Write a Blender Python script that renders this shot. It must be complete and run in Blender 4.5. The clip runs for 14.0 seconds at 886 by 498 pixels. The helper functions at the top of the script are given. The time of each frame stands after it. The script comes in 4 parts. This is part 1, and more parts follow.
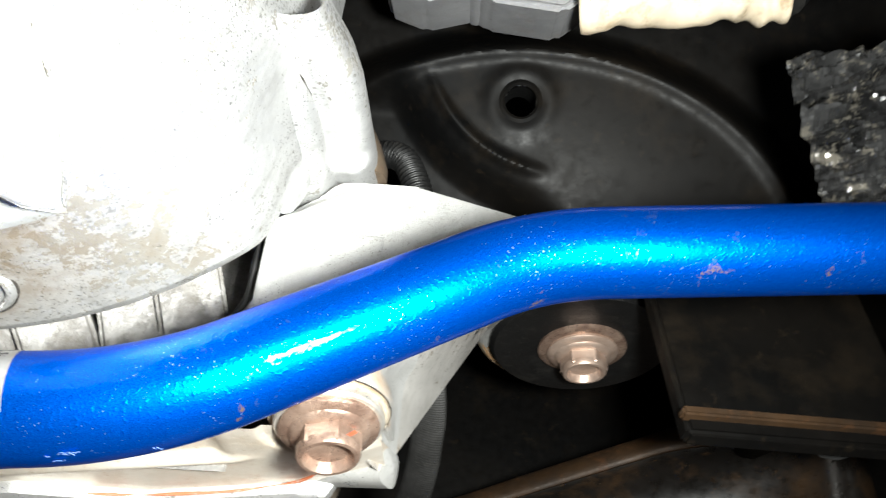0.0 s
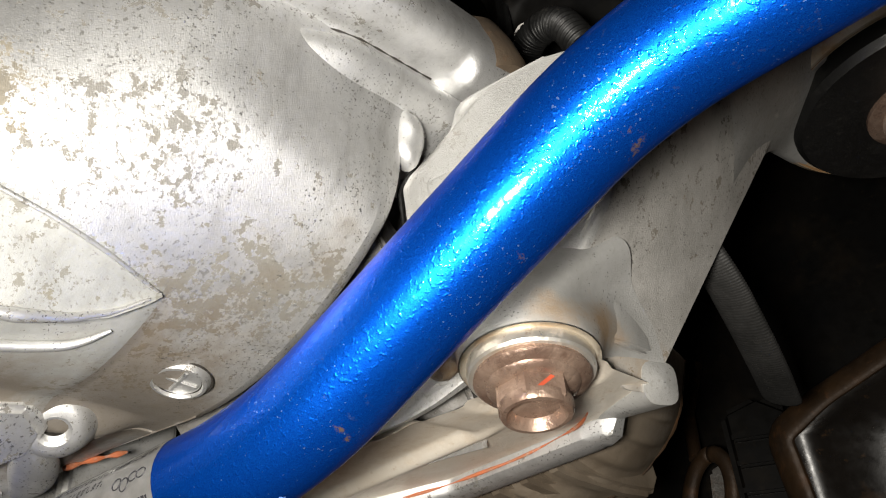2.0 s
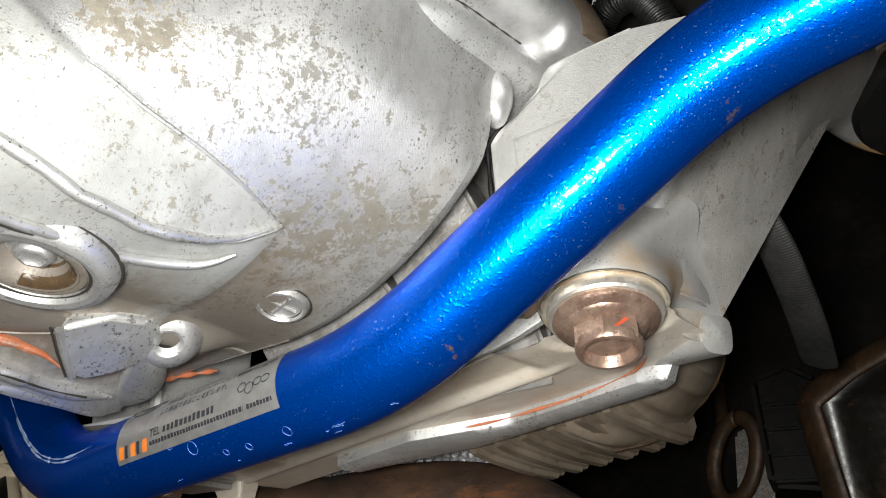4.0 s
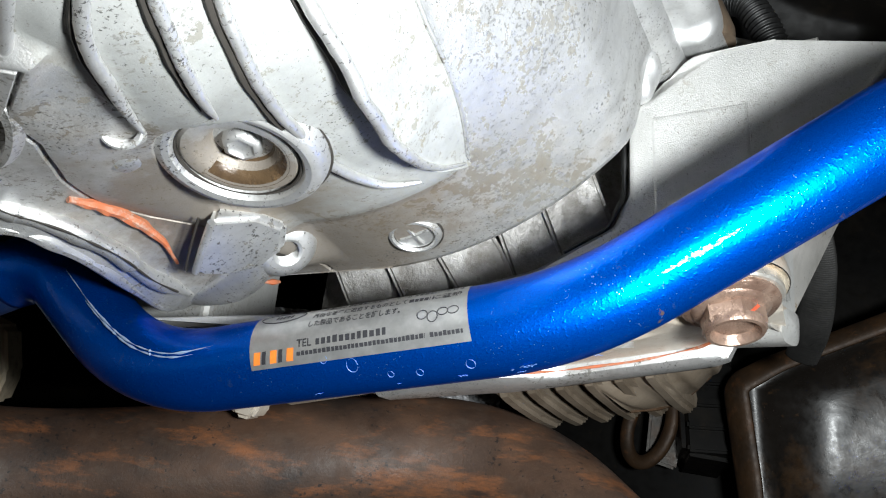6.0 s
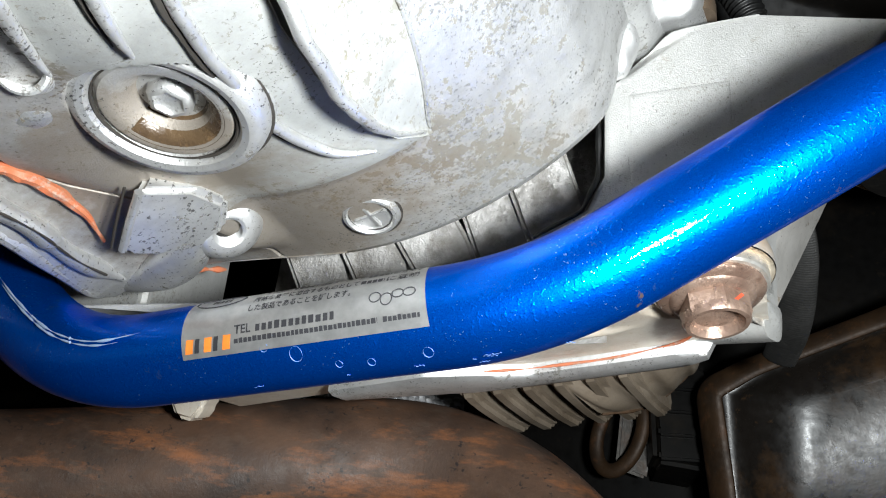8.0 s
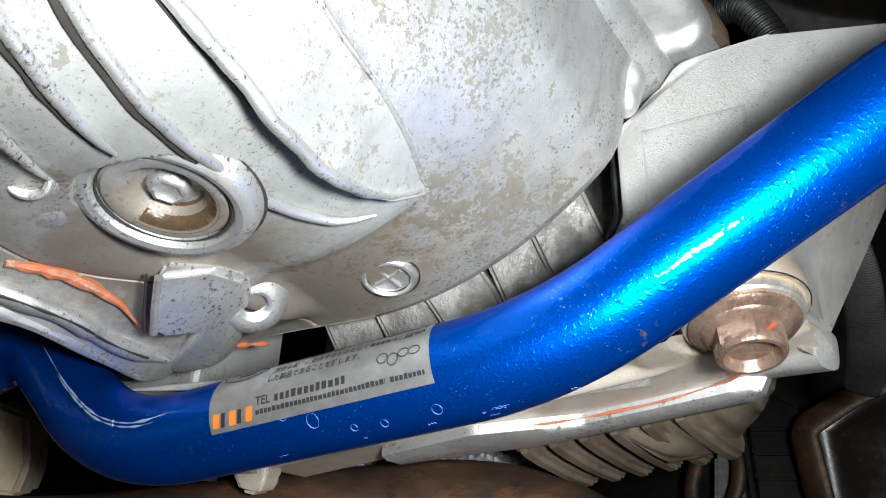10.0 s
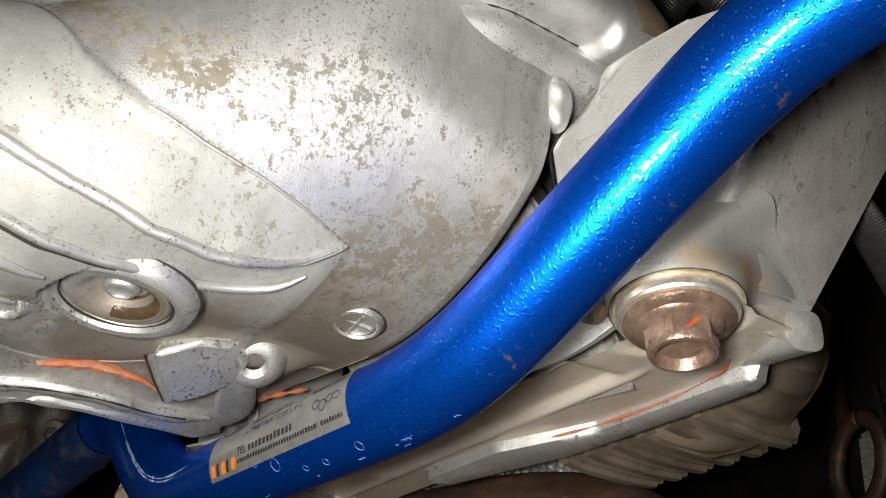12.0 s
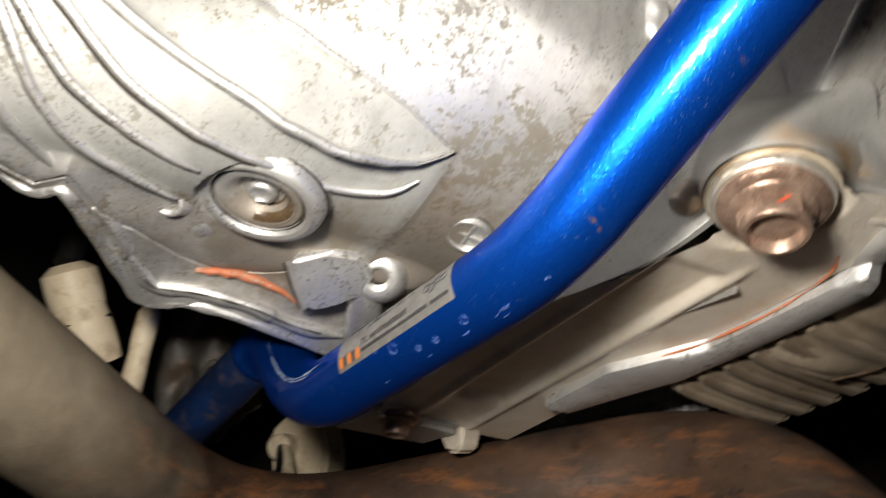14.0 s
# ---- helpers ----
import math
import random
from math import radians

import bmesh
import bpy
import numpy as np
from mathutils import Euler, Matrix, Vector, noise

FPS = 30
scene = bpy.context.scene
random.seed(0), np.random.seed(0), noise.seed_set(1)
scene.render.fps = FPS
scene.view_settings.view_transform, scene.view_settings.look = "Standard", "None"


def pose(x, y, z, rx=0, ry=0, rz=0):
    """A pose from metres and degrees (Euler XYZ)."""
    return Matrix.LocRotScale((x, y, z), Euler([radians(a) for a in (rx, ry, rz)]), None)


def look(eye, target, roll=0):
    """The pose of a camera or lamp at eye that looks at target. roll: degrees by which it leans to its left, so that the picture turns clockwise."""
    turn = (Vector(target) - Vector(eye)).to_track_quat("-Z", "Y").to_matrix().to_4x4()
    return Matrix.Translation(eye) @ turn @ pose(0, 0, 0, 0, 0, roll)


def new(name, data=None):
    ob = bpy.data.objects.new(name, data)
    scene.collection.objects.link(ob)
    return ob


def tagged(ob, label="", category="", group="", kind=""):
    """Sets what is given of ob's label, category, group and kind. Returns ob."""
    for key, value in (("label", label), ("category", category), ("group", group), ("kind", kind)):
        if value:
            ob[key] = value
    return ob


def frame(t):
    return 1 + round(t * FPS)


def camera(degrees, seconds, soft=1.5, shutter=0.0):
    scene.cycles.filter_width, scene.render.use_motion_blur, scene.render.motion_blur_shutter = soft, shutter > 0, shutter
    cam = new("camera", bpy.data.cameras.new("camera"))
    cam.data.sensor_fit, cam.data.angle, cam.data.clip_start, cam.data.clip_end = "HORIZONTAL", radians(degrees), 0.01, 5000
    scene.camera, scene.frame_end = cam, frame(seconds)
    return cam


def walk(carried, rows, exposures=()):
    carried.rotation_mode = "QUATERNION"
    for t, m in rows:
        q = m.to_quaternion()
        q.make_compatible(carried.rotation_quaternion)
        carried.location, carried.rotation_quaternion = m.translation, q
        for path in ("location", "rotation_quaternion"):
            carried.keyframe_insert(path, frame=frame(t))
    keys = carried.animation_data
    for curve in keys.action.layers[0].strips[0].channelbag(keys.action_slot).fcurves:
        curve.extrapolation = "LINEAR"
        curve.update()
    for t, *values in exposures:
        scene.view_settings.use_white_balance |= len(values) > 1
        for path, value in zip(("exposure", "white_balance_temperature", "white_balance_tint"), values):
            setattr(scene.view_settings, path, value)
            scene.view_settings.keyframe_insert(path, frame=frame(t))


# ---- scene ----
# Under a raised car: a blue brace bar in front of a cast gearbox, its mounting bracket and the oil pan.
cam = camera(60.3, 14.0, soft=1.1, shutter=0.2)
PATH = [
    (0, (0.05737, 0.04920, 1.54872), (0.02655, 0.87384, 2.11355), 5.108),
    (0.5, (0.07803, 0.06702, 1.55083), (-0.18957, 0.85617, 2.10367), 1.884),
    (1, (0.10990, 0.08510, 1.56486), (-0.38626, 0.79704, 2.06181), -0.294),
    (1.5, (0.11957, 0.10214, 1.57469), (-0.44504, 0.78593, 2.03691), -3.010),
    (2, (0.12466, 0.10957, 1.57627), (-0.43526, 0.80762, 2.02262), -4.310),
    (2.5, (0.12642, 0.09995, 1.56895), (-0.43845, 0.79890, 2.00758), -4.074),
    (5, (0.10216, 0.05761, 1.56274), (-0.46383, 0.80602, 1.90849), 4.256),
    (5.5, (0.05131, 0.03417, 1.56338), (-0.43394, 0.84270, 1.89626), 4.855),
    (6, (0.04300, 0.02206, 1.55926), (-0.38786, 0.85993, 1.89444), 5.347),
    (6.5, (0.04153, 0.02383, 1.55890), (-0.37387, 0.86948, 1.89405), 5.215),
    (7, (0.03978, 0.02727, 1.55923), (-0.36634, 0.87273, 1.90602), 5.308),
    (7.5, (0.03609, 0.03812, 1.55841), (-0.35777, 0.88750, 1.90975), 5.224),
    (10, (0.05859, 0.05515, 1.55876), (-0.43963, 0.81629, 1.97402), 2.887),
    (10.5, (0.10324, 0.07544, 1.56202), (-0.53088, 0.71163, 2.00152), 0.602),
    (11, (0.12440, 0.08759, 1.56227), (-0.55412, 0.67842, 1.99877), -0.028),
    (11.5, (0.12833, 0.09192, 1.55875), (-0.56066, 0.68180, 1.97986), 0.208),
    (12, (0.13138, 0.09090, 1.56269), (-0.55964, 0.68158, 1.97932), -0.099),
    (12.5, (0.13727, 0.08246, 1.56240), (-0.55936, 0.68177, 1.95678), 1.694),
    (13, (0.13020, 0.06944, 1.56865), (-0.53055, 0.70222, 1.97238), 3.042),
    (13.5, (0.14054, 0.06997, 1.57103), (-0.47835, 0.73802, 1.98416), 4.992),
    (14, (0.14104, 0.10186, 1.51916), (-0.64953, 0.52840, 1.95856), 4.278),
]
# seconds, stops, kelvin, tint: the clip's camera adapts as it goes
EXPOSURES = [(0.0, 1.4, 6350, 4), (0.5, 1.0, 6450, 5), (1.0, 0.5, 6550, 8), (1.5, 0.25, 6750, 9), (2.5, 0.1, 7000, 9), (5.0, 0.27, 6170, 6), (6.5, 0.62, 6070, 5),
             (7.5, 0.65, 6070, 5), (10.0, 0.36, 6120, 6), (11.0, -0.08, 6570, 8), (12.5, -0.12, 6870, 9), (13.5, -0.16, 6870, 9), (14.0, 0.15, 7150, 10)]
walk(cam, [(t, look(eye, target, roll)) for t, eye, target, roll in PATH], EXPOSURES)

# ---- light: one hand lamp, and a very dim workshop ----
world = bpy.data.worlds.new("workshop_dark")
scene.world = world
world.use_nodes = True
world.node_tree.nodes["Background"].inputs[0].default_value = (0.9, 0.95, 1.0, 1)
world.node_tree.nodes["Background"].inputs[1].default_value = 0.012

lamp = bpy.data.lights.new("inspection_lamp", "AREA")
lamp.shape, lamp.size, lamp.size_y, lamp.energy, lamp.color = "RECTANGLE", 0.04, 0.025, 1.25, (1.0, 0.98, 0.95)
lamp_object = new("inspection_lamp", lamp)
lamp_object.matrix_world = look((0.110, 0.070, 1.568), (-0.02, 0.23, 1.662))


# ---- helpers: all lengths below are in millimetres, heights counted from 1.5 m over the floor ----
def V(x, y, z):
    return Vector((x / 1000, y / 1000, 1.5 + z / 1000))


def link_mesh(name, bm, material, smooth=True):
    me = bpy.data.meshes.new(name)
    bmesh.ops.recalc_face_normals(bm, faces=bm.faces[:])
    bm.to_mesh(me)
    bm.free()
    me.materials.append(material)
    if smooth:
        me.shade_smooth()
    return new(name, me)


def part(name, bm, material, parent, label="", smooth=True, sharp=35):
    ob = link_mesh(name, bm, material, smooth)
    if smooth and sharp:
        ob.data.set_sharp_from_angle(angle=radians(sharp))
    ob.parent = parent
    ob.matrix_parent_inverse = parent.matrix_world.inverted()
    if label:
        ob["label"] = label
    return ob


def thing(name, at, label, category, group="", kind=""):
    ob = new(name)
    ob.empty_display_size = 0.01
    ob.location = at
    bpy.context.view_layer.update()
    return tagged(ob, label, category, group, kind)


def frame_of(origin, axis, side=(0, 0, 1)):
    """Rows-as-columns matrix: local z along axis, local x near side."""
    z = Vector(axis).normalized()
    x = Vector(side) - z * Vector(side).dot(z)
    if x.length < 1e-4:
        x = Vector((1, 0, 0)) - z * z.x
    x.normalize()
    y = z.cross(x)
    m = Matrix((x, y, z)).transposed().to_4x4()
    m.translation = origin
    return m


def lathe(m, profile, seg=32, start=0.0, turn=360.0, caps=True):
    """Profile of (radius, height) in mm round local z of m."""
    bm = bmesh.new()
    rings = []
    closed = turn >= 359.9
    n = seg if closed else seg + 1
    for r, h in profile:
        ring = []
        for i in range(n):
            a = radians(start + turn * i / seg)
            ring.append(bm.verts.new(m @ Vector((r * math.cos(a) / 1000, r * math.sin(a) / 1000, h / 1000))))
        rings.append(ring)
    for a, b in zip(rings, rings[1:]):
        for i in range(n if closed else n - 1):
            j = (i + 1) % n
            bm.faces.new((a[i], a[j], b[j], b[i]))
    for ring, r in ((rings[0], profile[0][0]), (rings[-1], profile[-1][0])):
        if closed and caps and r > 0.01:
            bm.faces.new(ring)
    bmesh.ops.remove_doubles(bm, verts=bm.verts[:], dist=1e-6)
    return bm


def smooth_curve(points, cuts, n=12):
    """A bent line through straight runs; cuts: how far before each corner the bend begins."""
    pts = [points[0]]
    last = points[0]
    for i in range(1, len(points) - 1):
        a, b, c = points[i - 1], points[i], points[i + 1]
        u, v = (a - b).normalized(), (c - b).normalized()
        cut = min(cuts[i - 1] / 1000, 0.48 * (a - b).length, 0.48 * (c - b).length)
        p, q = b + u * cut, b + v * cut
        for k in range(1, 7):
            pts.append(last.lerp(p, k / 6))
        for k in range(1, n + 1):
            s = k / n
            pts.append(p * (1 - s) ** 2 + b * (2 * s * (1 - s)) + q * s * s)
        last = q
    for k in range(1, 9):
        pts.append(last.lerp(points[-1], k / 8))
    return pts


def sweep(points, radius, seg=28, flat=1.0, up=None, caps=True):
    """A tube along points; radius in mm, a number or a function of (share, turn)."""
    bm = bmesh.new()
    rings = []
    ref = up or Vector((0, 0, 1))
    n = len(points)
    for i, p in enumerate(points):
        d = (points[min(i + 1, n - 1)] - points[max(i - 1, 0)]).normalized()
        x = ref - d * ref.dot(d)
        x.normalize()
        if up is None:
            ref = x
        y = d.cross(x)
        ring = []
        for k in range(seg):
            a = 2 * math.pi * k / seg
            r = radius(i / (n - 1), a) if callable(radius) else radius
            ring.append(bm.verts.new(p + (x * math.cos(a) * flat + y * math.sin(a)) * (r / 1000)))
        rings.append(ring)
    for a, b in zip(rings, rings[1:]):
        for k in range(seg):
            j = (k + 1) % seg
            bm.faces.new((a[k], a[j], b[j], b[k]))
    if caps:
        bm.faces.new(rings[0])
        bm.faces.new(rings[-1])
    return bm


def grid(f, nu, nv):
    """Sheet of f(u, v), u and v from 0 to 1."""
    bm = bmesh.new()
    vs = [[bm.verts.new(f(i / nu, j / nv)) for j in range(nv + 1)] for i in range(nu + 1)]
    for i in range(nu):
        for j in range(nv):
            bm.faces.new((vs[i][j], vs[i + 1][j], vs[i + 1][j + 1], vs[i][j + 1]))
    return bm


def prism(m, outline, depth, bevel=0.0, steps=2):
    """Outline of (x, y) in mm in the plane of m, depth mm along its -z."""
    bm = bmesh.new()
    top = [bm.verts.new(m @ Vector((x / 1000, y / 1000, 0))) for x, y in outline]
    low = [bm.verts.new(m @ Vector((x / 1000, y / 1000, -depth / 1000))) for x, y in outline]
    bm.faces.new(top)
    bm.faces.new(low[::-1])
    n = len(outline)
    for i in range(n):
        j = (i + 1) % n
        bm.faces.new((top[i], low[i], low[j], top[j]))
    if bevel:
        bmesh.ops.recalc_face_normals(bm, faces=bm.faces[:])
        bmesh.ops.bevel(bm, geom=bm.edges[:], offset=bevel / 1000, segments=steps, affect="EDGES", clamp_overlap=True)
    return bm


def lerp_table(table, x):
    """Smooth table look-up."""
    if x <= table[0][0]:
        return table[0][1]
    for (a, p), (b, q) in zip(table, table[1:]):
        if x <= b:
            s = (x - a) / (b - a)
            return p + (q - p) * s
    return table[-1][1]


def smoothstep(a, b, x):
    s = min(1.0, max(0.0, (x - a) / (b - a)))
    return s * s * (3 - 2 * s)


# ---- materials ----
def material(name):
    mat = bpy.data.materials.new(name)
    mat.use_nodes = True
    nt = mat.node_tree
    return mat, nt, nt.nodes["Principled BSDF"]


def node(nt, kind, **values):
    n = nt.nodes.new(kind)
    for key, value in values.items():
        if key in n.inputs:
            n.inputs[key].default_value = value
    return n


def noise_at(nt, scale, detail=6.0, rough=0.6, stretch=None):
    geo = nt.nodes.new("ShaderNodeNewGeometry")
    n = node(nt, "ShaderNodeTexNoise", Scale=scale, Detail=detail, Roughness=rough)
    if stretch:
        mp = nt.nodes.new("ShaderNodeMapping")
        mp.inputs["Scale"].default_value = stretch
        nt.links.new(geo.outputs["Position"], mp.inputs["Vector"])
        nt.links.new(mp.outputs["Vector"], n.inputs["Vector"])
    else:
        nt.links.new(geo.outputs["Position"], n.inputs["Vector"])
    return n.outputs["Fac"]


def ramp(nt, fac, low, high, a=(0, 0, 0, 1), b=(1, 1, 1, 1)):
    r = nt.nodes.new("ShaderNodeValToRGB")
    r.color_ramp.elements[0].position, r.color_ramp.elements[1].position = low, high
    r.color_ramp.elements[0].color, r.color_ramp.elements[1].color = a, b
    nt.links.new(fac, r.inputs["Fac"])
    return r.outputs["Color"]


def mix(nt, fac, a, b):
    m = nt.nodes.new("ShaderNodeMix")
    m.data_type = "RGBA"
    for value, slot in ((fac, 0), (a, 6), (b, 7)):
        if isinstance(value, (tuple, float, int)):
            m.inputs[slot].default_value = value
        else:
            nt.links.new(value, m.inputs[slot])
    return m.outputs[2]


def times(nt, a, b):
    m = nt.nodes.new("ShaderNodeMath")
    m.operation = "MULTIPLY"
    for value, slot in ((a, 0), (b, 1)):
        if isinstance(value, (float, int)):
            m.inputs[slot].default_value = value
        else:
            nt.links.new(value, m.inputs[slot])
    return m.outputs[0]


def bump(nt, bsdf, height, strength, distance, under=None):
    b = node(nt, "ShaderNodeBump", Strength=strength, Distance=distance)
    nt.links.new(height, b.inputs["Height"])
    if under:
        nt.links.new(under.outputs[0], b.inputs["Normal"])
    nt.links.new(b.outputs[0], bsdf.inputs["Normal"])
    return b


def worn(name, base, shade, stain, rough, metallic, fine, coarse, stain_from=0.58, stain_to=0.66, stain_mix=0.7, relief=0.3, specks=None):
    """A surface with two scales of tone, stains with ragged edges, grain and relief."""
    mat, nt, bsdf = material(name)
    tone = mix(nt, ramp(nt, noise_at(nt, coarse, 5), 0.35, 0.65), (*shade, 1), (*base, 1))
    field = noise_at(nt, coarse * 1.7, 9, 0.68)
    blot = ramp(nt, field, stain_from, stain_to)
    spots = ramp(nt, noise_at(nt, fine * 0.35, 8, 0.7), 0.60, 0.66)
    col = mix(nt, times(nt, blot, stain_mix), tone, (*stain, 1))
    col = mix(nt, times(nt, spots, 0.45), col, (*(specks or stain), 1))
    nt.links.new(col, bsdf.inputs["Base Color"])
    nt.links.new(ramp(nt, noise_at(nt, fine * 0.5), 0.3, 0.7, (rough - 0.08,) * 3 + (1,), (rough + 0.12,) * 3 + (1,)), bsdf.inputs["Roughness"])
    nt.links.new(times(nt, ramp(nt, blot, 0.0, 1.0, (1, 1, 1, 1), (0.25, 0.25, 0.25, 1)), float(metallic)), bsdf.inputs["Metallic"])
    b = bump(nt, bsdf, noise_at(nt, fine, 4), relief, 0.0006)
    bump(nt, bsdf, times(nt, blot, -1.0), relief, 0.0004, b)
    return mat


def add(nt, a, b):
    m = nt.nodes.new("ShaderNodeMath")
    for value, slot in ((a, 0), (b, 1)):
        if isinstance(value, (float, int)):
            m.inputs[slot].default_value = value
        else:
            nt.links.new(value, m.inputs[slot])
    return m.outputs[0]


def near(nt, x, y, z, reach, height):
    """Falls from height to 0 over reach mm round a place."""
    geo = nt.nodes.new("ShaderNodeNewGeometry")
    far = nt.nodes.new("ShaderNodeVectorMath")
    far.operation = "DISTANCE"
    nt.links.new(geo.outputs["Position"], far.inputs[0])
    far.inputs[1].default_value = (x / 1000, y / 1000, 1.5 + z / 1000)
    fall = node(nt, "ShaderNodeMapRange")
    for key, value in (("From Min", 0.0), ("From Max", reach / 1000), ("To Min", height), ("To Max", 0.0)):
        fall.inputs[key].default_value = value
    nt.links.new(far.outputs["Value"], fall.inputs["Value"])
    return fall.outputs[0]


def cast(name, base, shade, rough, metallic, stains, stain, flake_dark, flake_from=0.60, pit=0.35, films=(), film_tint=(0.17, 0.132, 0.09), speck=(1150, 0.665), mottle=()):
    """Sand-cast aluminium: clouded tone, ragged brown stains, clustered flakes of dirt, pitted skin."""
    mat, nt, bsdf = material(name)
    tone = mix(nt, ramp(nt, noise_at(nt, 35, 6), 0.3, 0.7), (*shade, 1), (*base, 1))
    film = ramp(nt, noise_at(nt, 130, 8, 0.7), 0.45, 0.75)
    tone = mix(nt, times(nt, film, 0.45), tone, (*[0.6 * b + 0.4 * f for b, f in zip(shade, flake_dark)], 1))
    grain = ramp(nt, noise_at(nt, 620, 6, 0.7), 0.3, 0.7)
    tone = mix(nt, times(nt, grain, 0.14), tone, (*[c * 0.55 for c in shade], 1))
    field = add(nt, times(nt, noise_at(nt, 150, 10, 0.75), 0.6), times(nt, noise_at(nt, 560, 6, 0.7), 0.4))
    for x, y, z, reach, height in stains:
        field = add(nt, field, near(nt, x, y, z, reach, height))
    blot = ramp(nt, field, 0.645, 0.665)
    cluster = times(nt, add(nt, noise_at(nt, 20, 3), -0.5), 0.55)
    patchy = add(nt, noise_at(nt, 210, 9, 0.72), cluster)
    for x, y, z, reach, height in mottle:
        patchy = add(nt, patchy, near(nt, x, y, z, reach, height))
    flakes = ramp(nt, patchy, flake_from, flake_from + 0.012)
    grit = ramp(nt, add(nt, noise_at(nt, 800, 5, 0.6), cluster), 0.60, 0.66)
    tint = mix(nt, ramp(nt, noise_at(nt, 60, 3), 0.4, 0.6), (*flake_dark, 1), (*[0.75 * a + 0.25 * b for a, b in zip(flake_dark, stain)], 1))
    col = mix(nt, times(nt, flakes, 0.95), tone, tint)
    col = mix(nt, times(nt, grit, 0.6), col, tint)
    tan = mix(nt, ramp(nt, noise_at(nt, 240, 5), 0.35, 0.65), (*[c * 0.6 for c in stain], 1), (*stain, 1))
    col = mix(nt, times(nt, blot, 0.92), col, tan)
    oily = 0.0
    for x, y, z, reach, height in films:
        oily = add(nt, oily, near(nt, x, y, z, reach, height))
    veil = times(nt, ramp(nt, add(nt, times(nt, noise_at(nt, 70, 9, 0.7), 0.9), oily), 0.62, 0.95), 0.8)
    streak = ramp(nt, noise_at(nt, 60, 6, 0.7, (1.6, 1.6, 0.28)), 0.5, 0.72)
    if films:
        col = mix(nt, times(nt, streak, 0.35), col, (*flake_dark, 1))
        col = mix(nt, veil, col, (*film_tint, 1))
    pits = ramp(nt, add(nt, noise_at(nt, speck[0], 4, 0.6), times(nt, add(nt, noise_at(nt, 48, 4), -0.5), 0.45)), speck[1], speck[1] + 0.03)
    col = mix(nt, times(nt, pits, 0.8), col, (*[c * 0.3 for c in flake_dark], 1))
    nt.links.new(col, bsdf.inputs["Base Color"])
    dull = add(nt, times(nt, blot, 0.25), times(nt, flakes, 0.22))
    nt.links.new(add(nt, dull, add(nt, times(nt, noise_at(nt, 300), 0.12), rough - 0.06)), bsdf.inputs["Roughness"])
    keep = ramp(nt, add(nt, blot, flakes), 0.0, 1.0, (1, 1, 1, 1), (0.3, 0.3, 0.3, 1))
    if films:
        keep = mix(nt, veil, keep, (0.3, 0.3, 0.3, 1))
    nt.links.new(times(nt, keep, float(metallic)), bsdf.inputs["Metallic"])
    bsdf.inputs["Specular IOR Level"].default_value = 0.35
    b = bump(nt, bsdf, noise_at(nt, 1900, 4), pit * 0.85, 0.0004)
    b = bump(nt, bsdf, noise_at(nt, 170, 4), 0.07, 0.001, b)
    bump(nt, bsdf, add(nt, add(nt, blot, flakes), pits), -1.0, 0.0005, b)
    return mat


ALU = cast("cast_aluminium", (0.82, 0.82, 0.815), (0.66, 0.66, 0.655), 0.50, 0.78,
           [(-37, 123, 200, 24, 0.15), (-45, 116, 206, 20, 0.14), (-33, 138, 186, 20, 0.12), (-29, 150, 184, 20, 0.13), (-26, 156, 192, 16, 0.11), (-2, 214, 205, 12, 0.09), (-28, 226, 168, 24, 0.04), (-84, 178, 142, 22, 0.10), (-112, 138, 136, 26, 0.09), (-108, 190, 134, 24, 0.08)],
           (0.25, 0.22, 0.165), (0.20, 0.192, 0.175), 0.605, 0.4,
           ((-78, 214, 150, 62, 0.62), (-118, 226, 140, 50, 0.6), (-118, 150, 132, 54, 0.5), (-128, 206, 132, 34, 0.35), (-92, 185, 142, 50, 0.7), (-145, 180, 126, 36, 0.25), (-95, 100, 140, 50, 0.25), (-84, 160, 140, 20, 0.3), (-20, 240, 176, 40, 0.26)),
           mottle=((-28, 226, 168, 34, 0.03), (-60, 196, 152, 24, 0.03), (-22, 230, 177, 44, 0.05), (-45, 214, 160, 28, 0.03), (-12, 228, 200, 24, 0.04)))
ALU_PITTED = cast("pitted_cast_aluminium", (0.82, 0.82, 0.815), (0.62, 0.615, 0.60), 0.46, 0.78,
                  [(-150, 170, 124, 40, 0.04), (-112, 138, 136, 26, 0.09)], (0.26, 0.22, 0.155), (0.17, 0.16, 0.145), 0.61, 0.45, speck=(950, 0.64))
ALU_LUG = cast("spotted_cast_aluminium", (0.84, 0.84, 0.835), (0.66, 0.655, 0.64), 0.44, 0.78,
               [], (0.26, 0.22, 0.155), (0.17, 0.16, 0.145), 0.575, 0.45, speck=(620, 0.60))
# darker copy of ALU: the shade on lower-facing faces is put into colour
ALU_SHADED = cast("shaded_cast_aluminium", (0.49, 0.495, 0.482), (0.38, 0.385, 0.372), 0.64, 0.42,
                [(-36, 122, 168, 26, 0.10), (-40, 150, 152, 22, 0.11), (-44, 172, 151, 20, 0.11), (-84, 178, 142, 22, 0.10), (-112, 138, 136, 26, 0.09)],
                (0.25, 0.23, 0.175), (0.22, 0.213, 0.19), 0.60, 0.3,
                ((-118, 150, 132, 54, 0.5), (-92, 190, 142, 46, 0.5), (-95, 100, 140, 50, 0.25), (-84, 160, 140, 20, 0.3)))
